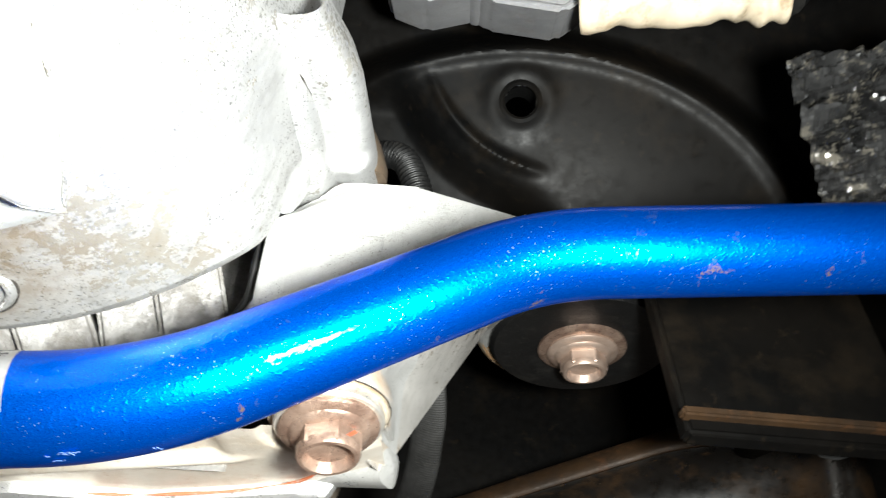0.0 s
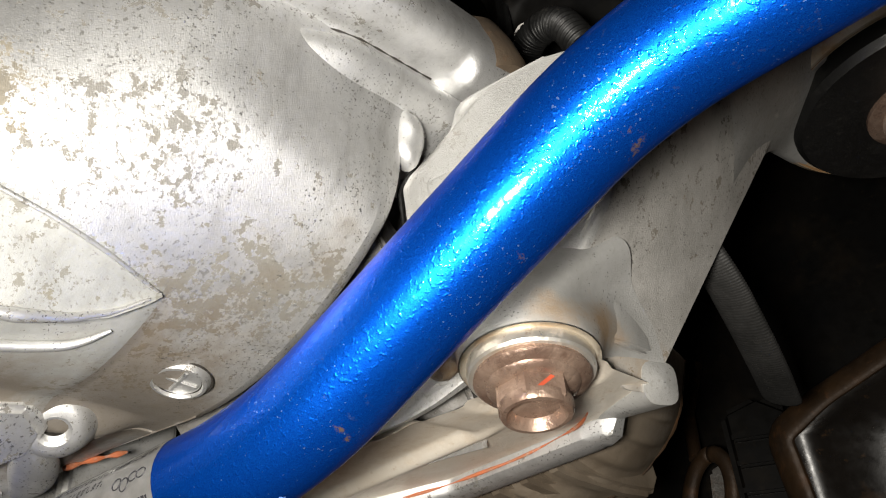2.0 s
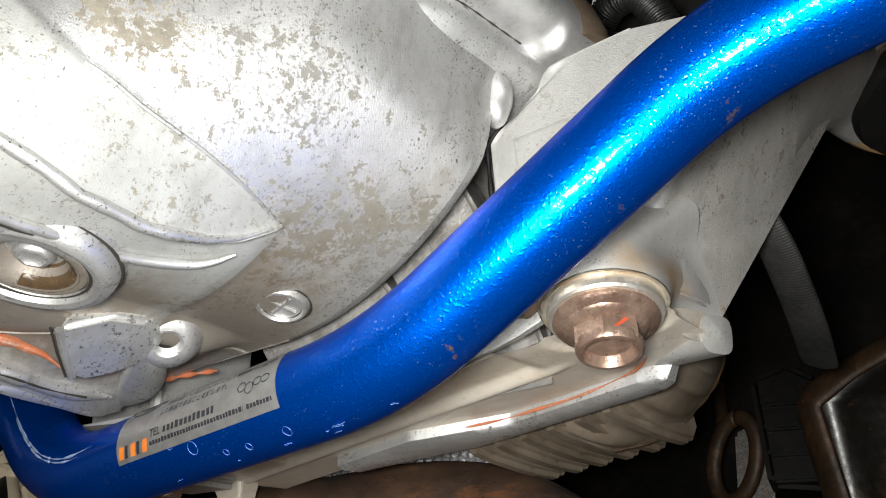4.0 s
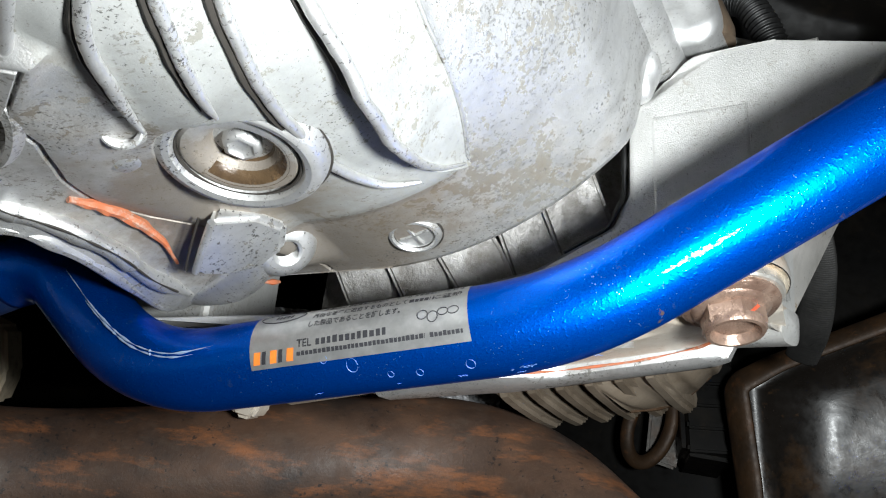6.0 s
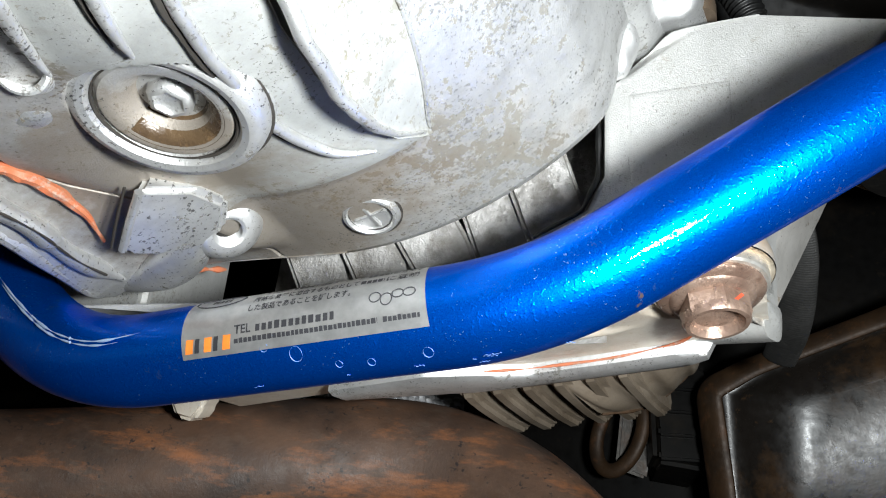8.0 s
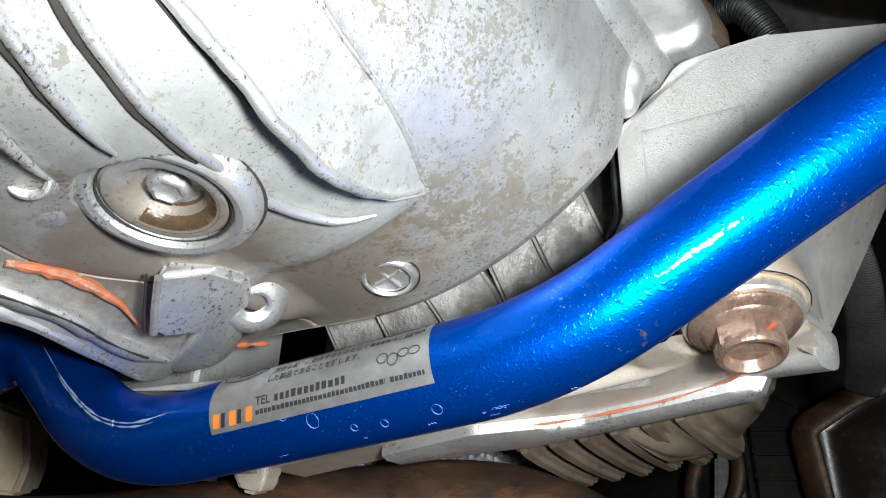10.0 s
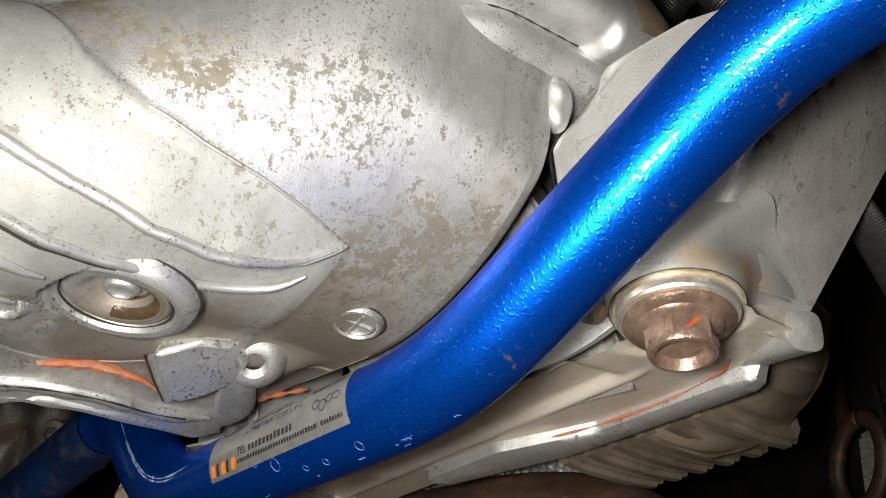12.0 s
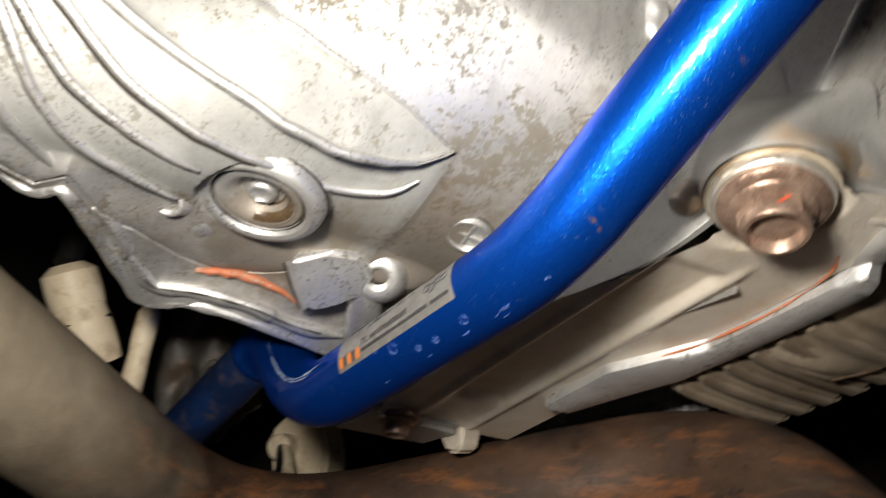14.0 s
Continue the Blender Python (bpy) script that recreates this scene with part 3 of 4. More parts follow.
# small slotted plug in the bell
cap_frame = frame_of(V(-74, 228, 147.5), (0.18, -0.25, -1), (1, 0.3, 0))
cap = thing("core_plug", V(-74, 228, 147), "bright round plug with a cast cross, set in the case", "plug")
part("plug_rim", lathe(cap_frame, [(9.6, -4), (9.2, -0.4), (8.2, 1.3), (7.3, 1.5), (6.7, 0.6), (6.6, -0.6)], 40), ALU_PITTED, cap)
part("plug_face", lathe(cap_frame, [(6.7, -1.2), (6.5, -0.2), (3.0, 0.0), (0, 0.1)], 32), ALU_PITTED, cap)
for turn in (25, 115):
    m = cap_frame @ Matrix.Rotation(radians(turn), 4, "Z") @ pose(0, 0, 0.0008)
    part("plug_cross", prism(m, [(-5.6, -0.7), (5.6, -0.7), (5.6, 0.7), (-5.6, 0.7)], 1.4, 0.3), ALU_PITTED, cap)

def shade_ring(m, radius, height, thick, owner):
    """Dark ring in place of the shade in the groove round a boss or plug."""
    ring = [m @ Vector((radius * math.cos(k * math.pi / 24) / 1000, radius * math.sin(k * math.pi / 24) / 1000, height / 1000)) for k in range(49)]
    part("shade_ring", sweep(ring, lambda s, a: thick * (0.7 + 0.3 * math.sin(17 * s)), 6), CREASE_DARK, owner, "dark ring for the shade in the groove")


shade_ring(drain_frame, 17.4, 3.6, 0.5, drain)
shade_ring(drain_frame, 25.3, -0.6, 0.7, gearbox)
shade_ring(cap_frame, 9.6, -0.6, 0.45, cap)
shade_ring(cap_frame, 6.75, 0.4, 0.3, cap)

# lug with a threaded hole, on the corner of the case
bm = bmesh.new()
lug_low = [V(-112, 173, 136), V(-106, 186, 142), V(-105, 198, 143), V(-112, 207, 139), V(-121, 207, 133), V(-122, 200, 132), V(-124.5, 196, 130), V(-129, 192, 126), V(-128, 186, 126.5)]
lug_low = [p + Vector((0.0017, 0.0002, -0.0024)) for p in lug_low]
lug_top = [p + Vector((-0.006, 0.010, 0.022)) for p in lug_low]
a = [bm.verts.new(p) for p in lug_low]
b = [bm.verts.new(p) for p in lug_top]
bm.faces.new(a)
bm.faces.new(b[::-1])
for i in range(9):
    bm.faces.new((a[i], b[i], b[(i + 1) % 9], a[(i + 1) % 9]))
bmesh.ops.bevel(bm, geom=bm.edges[:], offset=0.0016, segments=3, affect="EDGES", clamp_overlap=True)
part("lug", bm, ALU_LUG, gearbox)
stud_frame = frame_of(V(-110.5, 210, 137.5), (0.68, -0.28, -0.66), (1, 0, 0))
part("stud_boss", lathe(stud_frame, [(17, -22), (13.2, -8), (10.8, -2.8), (9.0, -0.6), (7.0, 0.2), (5.0, 0.2)], 32, caps=False), ALU_PITTED, gearbox)
thread = [(5.0, 0.4)] + [(r, -d) for k in range(5) for r, d in ((4.0, 0.2 + k), (4.7, 0.7 + k))]
stud = thing("threaded_insert", V(-112, 211, 143), "pale open threaded insert in a case lug", "threaded insert")
part("insert_thread", lathe(stud_frame, thread, 28, caps=False), ALU_PITTED, stud)
part("insert_floor", lathe(stud_frame, [(4.6, -5.2), (0, -5.2)], 24), CREASE_DARK, stud, "dark bottom of the hole")
stud_b_frame = frame_of(V(-95.5, 126.5, 136.5), (0.5, -0.5, -0.7), (1, 0, 0)) @ Matrix.Scale(0.9, 4)
stud_b = thing("threaded_insert", V(-95.5, 126.5, 136.5), "pale open threaded insert between two ribs", "threaded insert")
part("insert_collar", lathe(stud_b_frame, [(7.5, -8), (6.2, -1.5), (5.7, 0.2), (5.0, 0.4)], 28, caps=False), ALU_PITTED, stud_b)
part("insert_thread", lathe(stud_b_frame, thread, 28, caps=False), ALU_PITTED, stud_b)
part("insert_floor", lathe(stud_b_frame, [(4.6, -5.2), (0, -5.2)], 24), CREASE_DARK, stud_b, "dark bottom of the hole")

# bottom flange rim with its orange sealant
rim_line = smooth_curve([V(-98, 70, 136), V(-108, 88, 133), V(-97, 96, 133), V(-113, 105, 131), V(-140, 119, 129), V(-163, 131, 127), V(-163, 139, 126), V(-152, 148, 126), V(-152, 172, 125), V(-165, 211, 124), V(-168, 226, 125.5)], [6, 5, 5, 8, 6, 4, 5, 10, 10, 6], 6)
part("flange_rim", sweep(rim_line, lambda s, a: (3.0 + 0.5 * math.cos(2 * a) + 0.25 * math.sin(70 * s)) * min(1, 0.3 + 12 * s, 0.2 + 9 * (1 - s)), 14), ALU_PITTED, gearbox)
step_line = smooth_curve([V(-128, 120, 129.5), V(-152, 134, 127.5), V(-144, 149, 127.5), V(-143, 172, 126.5), V(-150, 190, 125.5), V(-152, 214, 126)], [8, 8, 8, 10], 8)
part("flange_step", sweep(step_line, lambda s, a: (3.1 + 0.3 * math.sin(31 * s)) * min(1, 0.2 + 8 * s, 0.2 + 8 * (1 - s)), 14), ALU_PITTED, gearbox)
# dark line in place of the crease shade along the step
step_low = [p + Vector((0.0033, 0.0, -0.0022)) for p in step_line[6:-6]]
part("shade_line", sweep(step_low, lambda s, a: 0.32 + 0.14 * math.sin(40 * s), 6), CREASE_DARK, gearbox, "near-black line for the shade along the flange")
bead = smooth_curve([V(-135, 146, 131.5), V(-134, 153, 133.2), V(-132.5, 164, 134), V(-133, 179, 132), V(-137, 190, 128.5)], [5, 6, 6])
part("sealant_bead", sweep(bead, lambda s, a: (0.5 + 1.5 * math.sin(math.pi * min(1, s + 0.1))) * (1 + 0.15 * math.sin(33 * s + a)), 8), ORANGE, gearbox, "smeared orange sealant bead")
bead = smooth_curve([V(-147.5, 231, 135), V(-149.5, 242, 139.5), V(-147, 253, 143)], [8])
part("sealant_bead", sweep(bead, lambda s, a: 0.9 + 0.35 * math.sin(17 * s), 8), ORANGE, gearbox, "smeared orange sealant bead")
wedge = [V(-112, 200, 138), V(-126, 212, 133), V(-142, 219, 129.5), V(-162, 223, 127)]
part("cast_wedge", sweep(smooth_curve(wedge, [6, 6]), lambda s, a: 7.5 * math.sqrt(max(0.03, 1 - (2 * s - 1) ** 2)), 24, 0.75), ALU_PITTED, gearbox, sharp=0)

# mounds and ears cast along the flange
part("cast_mound", lathe(frame_of(V(-105, 86, 146), (-0.2, -0.2, -1), (1, 0, 0)), [(19, -14), (18, 0), (15, 6), (9, 9.5), (0, 10.5)], 32), ALU_PITTED, gearbox)
part("cast_mound", lathe(frame_of(V(-112, 137, 141), (0.1, -0.2, -1), (1, 0, 0)), [(13, -8), (11, 0), (8, 4), (4, 5.8), (0, 6)], 28), ALU_PITTED, gearbox)
ear_ring = lathe(frame_of(V(-119, 112, 131.5), (-0.1, -0.4, -0.9), (-0.84, 0.54, 0)) @ Matrix.Diagonal((1.9, 0.75, 1, 1)), [(5.0, -9), (5.2, 0), (6.6, 1.6), (8.6, 1.4), (9.6, -2)], 32)
part("flange_ear", ear_ring, ALU_PITTED, gearbox)
part("lug_ridge", sweep([V(-109.8, 173.7, 133.6), V(-117.8, 180.2, 128.6), V(-125.8, 187.2, 124.1)], 1.2, 10), ALU_PITTED, gearbox)
# dark line stands in for the lug's shaded left side
part("shade_line", sweep([V(-114.5, 173, 135), V(-122.5, 180, 129.5), V(-130, 187, 125)], 0.4, 8), CREASE_DARK, gearbox, "near-black line for the shaded side of the lug")

# upper flange on the right shoulder
SHOULDER = [Vector(p) for p in ((-34, 208), (-14, 212), (-9, 215), (-4, 217), (0, 219.5), (2.5, 222.5), (3.2, 226), (1.0, 228.8), (0.2, 231.2), (3.0, 232), (8, 231.5), (13, 232.5), (16, 235), (17, 239), (16, 245), (12, 256))]


def smooth_at(points, u):
    """Smooth curve through points, u from 0 to 1."""
    k = min(len(points) - 1.001, u * (len(points) - 1))
    i = int(k)
    ends = [points[0]] + list(points) + [points[-1]]
    p, q, r, w = ends[i:i + 4]
    f = k - i
    return 0.5 * (2 * q + (r - p) * f + (2 * p - 5 * q + 4 * r - w) * f * f + (3 * q - p - 3 * r + w) * f ** 3)


def shoulder_skin(u, v):
    """Two rounded ridges running back, closed by a wall at the end."""
    p = smooth_at(SHOULDER, v)
    fill = smoothstep(0.73, 0.80, u) * math.exp(-((v - 0.62) / 0.16) ** 2)
    y = 198 + 88 * u
    back = (y - 198) / 22
    sink = 8 * (1 - smoothstep(0.0, 0.42, u))
    return V(p.x + back - sink + 2 * fill, y, p.y + back - 5 * fill)


part("shoulder_flange", grid(shoulder_skin, 70, 110), ALU, gearbox, sharp=0)
ear_line = [V(-7 + 0.3 * k, 259 - 0.28 * k, 203 + 1.15 * k) for k in range(17)]
part("cast_ear", sweep(ear_line, lambda s, a: (5.2 + 0.4 * math.sin(9 * s + 2 * a)) * math.sqrt(max(0.03, 1 - abs(2 * s - 1) ** 2.4)), 20), ALU, gearbox, sharp=0)
# thin dark line puts the groove's shade into colour
groove = [shoulder_skin(0.2 + 0.52 * k / 20, 8.0 / 15) + Vector((0.0, 0.0, 0.0002)) for k in range(21)]
part("shade_line", sweep(groove, lambda s, a: 0.35 + 0.15 * math.sin(40 * s), 6), CREASE_DARK, gearbox, "dark line for the shade in the groove of the flange")

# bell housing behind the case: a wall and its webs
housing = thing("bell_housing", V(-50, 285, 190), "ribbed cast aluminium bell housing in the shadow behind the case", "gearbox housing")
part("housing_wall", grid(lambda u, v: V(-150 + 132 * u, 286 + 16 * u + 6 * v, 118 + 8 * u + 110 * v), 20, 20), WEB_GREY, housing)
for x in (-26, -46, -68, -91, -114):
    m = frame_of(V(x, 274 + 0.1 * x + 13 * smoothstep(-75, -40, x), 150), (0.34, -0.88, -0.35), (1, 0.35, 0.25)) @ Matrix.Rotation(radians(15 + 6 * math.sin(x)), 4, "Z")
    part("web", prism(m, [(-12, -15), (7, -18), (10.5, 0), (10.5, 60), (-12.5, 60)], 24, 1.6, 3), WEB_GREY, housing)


# ---- mounting bracket ----
def plain_y(x, z):
    return 261 + 0.36 * (x + 11) - 0.14 * (z - 199)


BEND = [(118, 8), (134, 17), (156, 29), (172, 40), (200, 59), (236, 84)]
LEFT = [(118, -178), (124, -110), (132, -76), (138, -58), (143, -43), (152, -29), (159, -18), (171, -12.5), (199, -12), (203, -9), (206, -6), (212, -4), (217, -1.5), (220, 2), (222.5, 8), (224.5, 15), (227, 24), (236, 60)]


def bracket_low(x):
    """Lower edge of the bracket front."""
    return 131 + 0.137 * x + 13 * math.exp(-((x - 18) / 26.0) ** 2)


def bracket_face(u, v):
    p = bracket_sheet(u, v)
    x, y, z = p.x * 1000, p.y * 1000, (p.z - 1.5) * 1000
    z = max(z, bracket_low(x) - 12 * smoothstep(292, 308, y) * smoothstep(0.6, 0.7, u))
    y += 0.8 * max(0.0, -7 + 1.2 * (z - 203) - x) * smoothstep(201, 205, z) * smoothstep(224, 219, z)
    return V(x, y, z)


def bracket_sheet(u, v):
    z = 118 + 112 * v
    xl, xb = lerp_table(LEFT, z), lerp_table(BEND, z)
    r = 4.0
    if u < 0.1:
        k = u / 0.1
        return V(xl + 1.5 * (1 - math.cos(k * math.pi / 2)) - 0.0, plain_y(xl, z) + 14 * (1 - k) ** 2, z)
    if u < 0.6:
        x = xl + 1.5 + (xb - r - xl - 1.5) * (u - 0.1) / 0.5
        return V(x, plain_y(x, z), z)
    if u < 0.75:
        a = (u - 0.6) / 0.15 * math.pi / 2
        x = xb - r + r * math.sin(a)
        return V(x, plain_y(xb - r, z) + r * (1 - math.cos(a)), z)
    k = (u - 0.75) / 0.25
    ya = plain_y(xb - r, z) + r
    return V(xb + (36 + 0.40 * (z - 140) - xb) * k, ya + (318 + 0.62 * (z - 140) - ya) * k, z)


bracket = thing("mounting_bracket", V(20, 290, 180), "cast aluminium gearbox mounting bracket with a rust-stained bolt seat", "bracket")
part("bracket_plate", grid(lambda u, v: bracket_face(0.71 * u, v), 100, 110), ALU_PLATE, bracket)
part("bracket_cheek", grid(lambda u, v: bracket_face(0.71 + 0.29 * u, v), 36, 110), CHEEK, bracket, "grey brushed side of the bracket, toned for its shading")
bm = grid(lambda u, v: V(*(lambda x: (x, plain_y(x, 230) + 60 * v, 230 + 2 * v))(lerp_table(LEFT, 230) + (78 - lerp_table(LEFT, 230)) * u)), 12, 4)
part("bracket_top", bm, ALU_PLATE, bracket)


def pad_point(u, v):
    x = -4 + 32 * u
    z = 160 + 40 * v + 7 * u * v
    d = min(u, 1 - u, v, 1 - v)
    return V(x, plain_y(x, z) - 0.5 * smoothstep(0.0, 0.03, d) + 0.3, z)


part("machined_pad", grid(pad_point, 40, 40), ALU_PLATE, bracket)
outline = [(0, k / 20) for k in range(1, 20)] + [(k / 20, 1) for k in range(1, 20)] + [(1, 1 - k / 20) for k in range(1, 20)]
score = [pad_point(u, v) + Vector((0, -0.0001, 0)) for u, v in outline]
part("pad_score", sweep(score, lambda s, a: 0.16 + 0.06 * math.sin(60 * s), 6), CREASE_DARK, bracket, "thin dark line round the machined pad")


# black strip laid where only the dark gap beside the case shows
gap_strip = [V(lerp_table(LEFT, z) - 0.9, plain_y(lerp_table(LEFT, z), z) + 1.0, z) for z in range(150, 212, 2)]
part("gap_shade_strip", sweep(gap_strip, lambda s, a: 0.9 + 0.2 * math.sin(25 * s), 8), RUBBER, bracket, "black strip in place of the dark gap beside the case")


def rail_height(x, y):
    z = 131 + 0.137 * x
    pocket = smoothstep(266, 271, y) * smoothstep(296, 292, y) * smoothstep(-150, -142, x) * smoothstep(-14, -22, x)
    z += 2.6 * pocket
    ridge = math.exp(-((y - 265) / 3.0) ** 2) * smoothstep(-6, -16, x) + math.exp(-((y - 297) / 2.5) ** 2) * smoothstep(-4, -16, x)
    z -= 1.4 * ridge
    d = math.hypot(x - 18, y - 276)
    z += 1.5 * smoothstep(22, 20, d)
    return z


part("rail_underside", grid(lambda u, v: (lambda x: (lambda y: V(x, y, rail_height(x, y)))(plain_y(x, bracket_low(x)) + (324 - plain_y(x, bracket_low(x))) * v))(-186 + 220 * u), 160, 80), RAIL, bracket)
lip_line = [V(4 + 1.65 * k, 331 - 0.75 * k, 139 - 0.15 * k) for k in range(21)]
part("bracket_lip", sweep(lip_line, lambda s, a: 6.4 / (abs(math.cos(a)) ** 3.4 + abs(math.sin(a)) ** 3.4) ** 0.294 * min(1, math.sqrt(max(0.02, 1 - max(0, (s - 0.95) / 0.05) ** 2))), 28), ALU_PLATE, bracket)
BOLT_AXIS = (0.15, -0.22, -0.96)
BOLT_SEAT = V(18.6, 275.1, 135.7)
seat_frame = frame_of(BOLT_SEAT, BOLT_AXIS, (1, 0, 0))
part("bolt_seat", lathe(seat_frame, [(19.0, -2.2), (18.0, -2.2), (12, -2.4)], 56), STAINED, bracket)
BOSS_FROM = [(-16, 150), (-2, 166), (15, 176)]
BOSS_TO = [(0.12, 173), (0.42, 162), (0.75, 152), (1.0, 142)]
boss_ends = [V(x, plain_y(x, z) - 0.2, z) for x, z in BOSS_FROM] + [bracket_sheet(0.75 + 0.25 * k, (z - 118) / 112) + Vector((0.0002, -0.0001, 0)) for k, z in BOSS_TO]
boss_flats = [Vector((0.36, -0.93, -0.13))] * 3 + [Vector((0.9, -0.4, -0.12))] * 4


def boss_skin(u, v):
    """A flare from the round bolt seat up into the front and the side of the bracket."""
    out_of = Vector(BOLT_AXIS).normalized()
    side = (Vector((1, 0, 0)) - out_of * out_of.x).normalized()
    rear = side.cross(out_of) if side.cross(out_of).y > 0 else out_of.cross(side)
    a = radians(-180 + 235 * u)
    away = side * math.cos(a) + rear * math.sin(a)
    p = BOLT_SEAT + away * 0.0193 - out_of * 0.0024
    q = smooth_at(boss_ends, u)
    n = smooth_at(boss_flats, u).normalized()
    first = p + away * 0.002 - out_of * 0.008
    pull = first - q
    last = q + (pull - n * pull.dot(n)) * 0.5
    k = 1 - v
    return p * k ** 3 + first * (3 * k * k * v) + last * (3 * k * v * v) + q * v ** 3


part("bolt_boss", grid(boss_skin, 70, 28), ALU_PLATE, bracket, sharp=0)
part("seat_block", prism(frame_of(V(0, 0, 170), (0, 0, 1), (1, 0, 0)), [(6, 330), (10, 288), (30, 284), (35, 296), (36, 314), (28, 325)], 26.0, 1, 2), ALU_PLATE, bracket)
part("bracket_foot", prism(frame_of(V(-188, 290, 108), (0.2, -0.9, -0.2), (1, 0, 0)), [(-10, -2), (-5, -13), (3, -15), (8, -9), (10, 4), (-8, 6)], 14, 2, 3), RAIL, bracket)
post = frame_of(V(0, 0, 176), (0, 0, 1), (1, 0, 0))
part("bracket_post", prism(post, [(-216, 236), (-171, 242), (-178, 293), (-216, 293)], 74, 3.5, 3), ALU_PLATE, bracket)
part("cast_nub", lathe(frame_of(V(-3, 262, 140), (-0.3, -0.6, -0.7), (1, 0, 0)), [(5.5, -6), (5.0, 0), (3.6, 1.8), (1.5, 2.3), (0, 2.3)], 20), ALU_PLATE, bracket)


# ---- bolts ----
def hex_bolt(name, at, axis, size, label, metal, washer_metal, mark=True):
    """A flanged hexagon bolt; size 1 is a 19 mm head. Local z points out of the seat."""
    m = frame_of(at, axis, (1, 0.2, 0)) @ Matrix.Scale(size, 4)
    bolt = thing(name, at, label, "bolt")
    part("washer", lathe(m, [(18.4, -2.6), (18.3, 1.0), (17.7, 1.8), (14, 1.8)], 56), washer_metal, bolt, "pale worn washer")
    part("flange", lathe(m, [(16.4, 1.4), (16.7, 3.0), (15.8, 4.0), (13.4, 4.6), (13.0, 5.2), (11.6, 6.0), (9.5, 6.5)], 56), metal, bolt)
    head = lathe(m @ Matrix.Rotation(radians(20), 4, "Z"), [(10.9, 4.0), (10.9, 12.2), (10.0, 13.3)], 6, caps=False)
    part("hexagon", head, metal, bolt, sharp=30)
    part("head_dimple", lathe(m, [(3.6, 8.9), (3.2, 9.7), (0, 9.8)], 20), CREASE_DARK, bolt, "dark dimple")
    part("head_end", lathe(m, [(10.4, 10.9), (10.3, 13.1), (9.7, 14.0), (8.4, 14.1), (7.2, 12.3), (6.4, 9.9), (3.4, 9.1), (0, 9.1)], 40), metal, bolt)
    if mark:
        f = m @ Matrix.Rotation(radians(50), 4, "Z") @ pose(0.00955, 0, 0.0093, 0, 90, 0)
        part("paint_stroke", prism(f, [(-2.8, 2.6), (-2.0, 3.2), (2.6, -2.0), (2.0, -3.0)], 0.3), RED_MARK, bolt, "short red paint stroke")
    return bolt


hex_bolt("flange_bolt", BOLT_SEAT, BOLT_AXIS, 0.94, "heat-browned flange bolt with a red paint stroke on pale washer", STEEL_BROWN, ZINC)
hex_bolt("flange_bolt", V(-181, 258, 104), (0.0, -0.05, -1), 0.6, "small brown flange bolt under the bracket rail", STEEL_BROWN, STEEL_BROWN, False)

# ---- oil pan with cooling fins ----
pan = thing("oil_pan", V(-50, 350, 130), "oily cast aluminium oil pan with cooling fins", "oil pan")


def pan_flange(u, v):
    x = -130 + 146 * u
    y0 = lerp_table([(-130, 306), (-89, 306), (-52, 324), (16, 325)], x)
    y1 = lerp_table([(-130, 320), (-112, 326), (-79, 338), (16, 340)], x)
    z = 130 + 0.137 * x
    prof = ((0, 4), (0.0, -3), (0.15, -4.6), (0.85, -4.6), (1.0, -3), (1.0, 6))
    k = min(5, round(v * 5))
    y1 -= 9 * smoothstep(0.9, 1.0, u)
    shut = 1 - 0.9 * smoothstep(0.965, 1.0, u)
    return V(x + 3 * math.sin(prof[k][0] * 3), y0 + (y1 - y0) * prof[k][0], z + 4 - (4 - prof[k][1]) * shut)


part("pan_flange", grid(pan_flange, 60, 5), ALU, pan, sharp=50)
bead = smooth_curve([V(-70, 316, 119), V(-52, 322, 121.5), V(-20, 324.5, 126), V(6, 321, 131), V(14, 312, 134)], [8, 10, 8, 6])
part("sealant_bead", sweep(bead, lambda s, a: 0.45 + 0.3 * math.sin(23 * s) * math.sin(7 * s), 8), ORANGE, pan, "thin orange sealant line")


def pan_body(u, v):
    x = -96 + 104 * u
    w = lerp_table([(-96, 0.5), (-90, 0.9), (-80, 1.0), (-6, 1.0), (4, 0.85), (8, 0.5)], x)
    a = radians(-95 + 190 * v)
    return V(x, 368 + 31 * w * math.sin(a), 134 + 0.137 * x + 26 - 27 * w * math.cos(a))


part("pan_body", grid(pan_body, 50, 24), ALU_DIRTY, pan)
for k in range(6):
    x = -80 + 12.8 * k
    m = frame_of(V(x, 339, 126 + 0.137 * x), (1, -0.12, 0.14), (0, 1, 0))
    part("fin", prism(m, [(-3, 4), (0, 0), (10, -3), (36, -7), (56, -8), (62, -2), (62, 16), (-3, 12)], 8.5, 3.0, 2), ALU_DIRTY, pan)
def pan_corner(u, v):
    """Rounded end wall of the pan."""
    a = smooth_at(CORNER_LOW, u)
    b = smooth_at(CORNER_TOP, u)
    p = a.lerp(b, v)
    ridge = 0.0012 * math.sin(u * 40 + v * 3) * math.sin(v * math.pi)
    return p + Vector((0.003, -0.002, -0.004)) * math.sin(v * math.pi) + Vector((0, 0, ridge))


CORNER_LOW = [V(-34, 370, 113), V(-17, 384, 119), V(-4, 394, 132), V(3, 404, 148), V(6, 414, 171)]
CORNER_TOP = [V(-52, 341, 126), V(-22, 341, 131), V(2, 342, 136), V(12, 348, 148), V(17, 360, 172)]
part("pan_corner", grid(pan_corner, 90, 16), ALU_DIRTY, pan)
rim = [smooth_at(CORNER_LOW, k / 24) for k in range(25)]
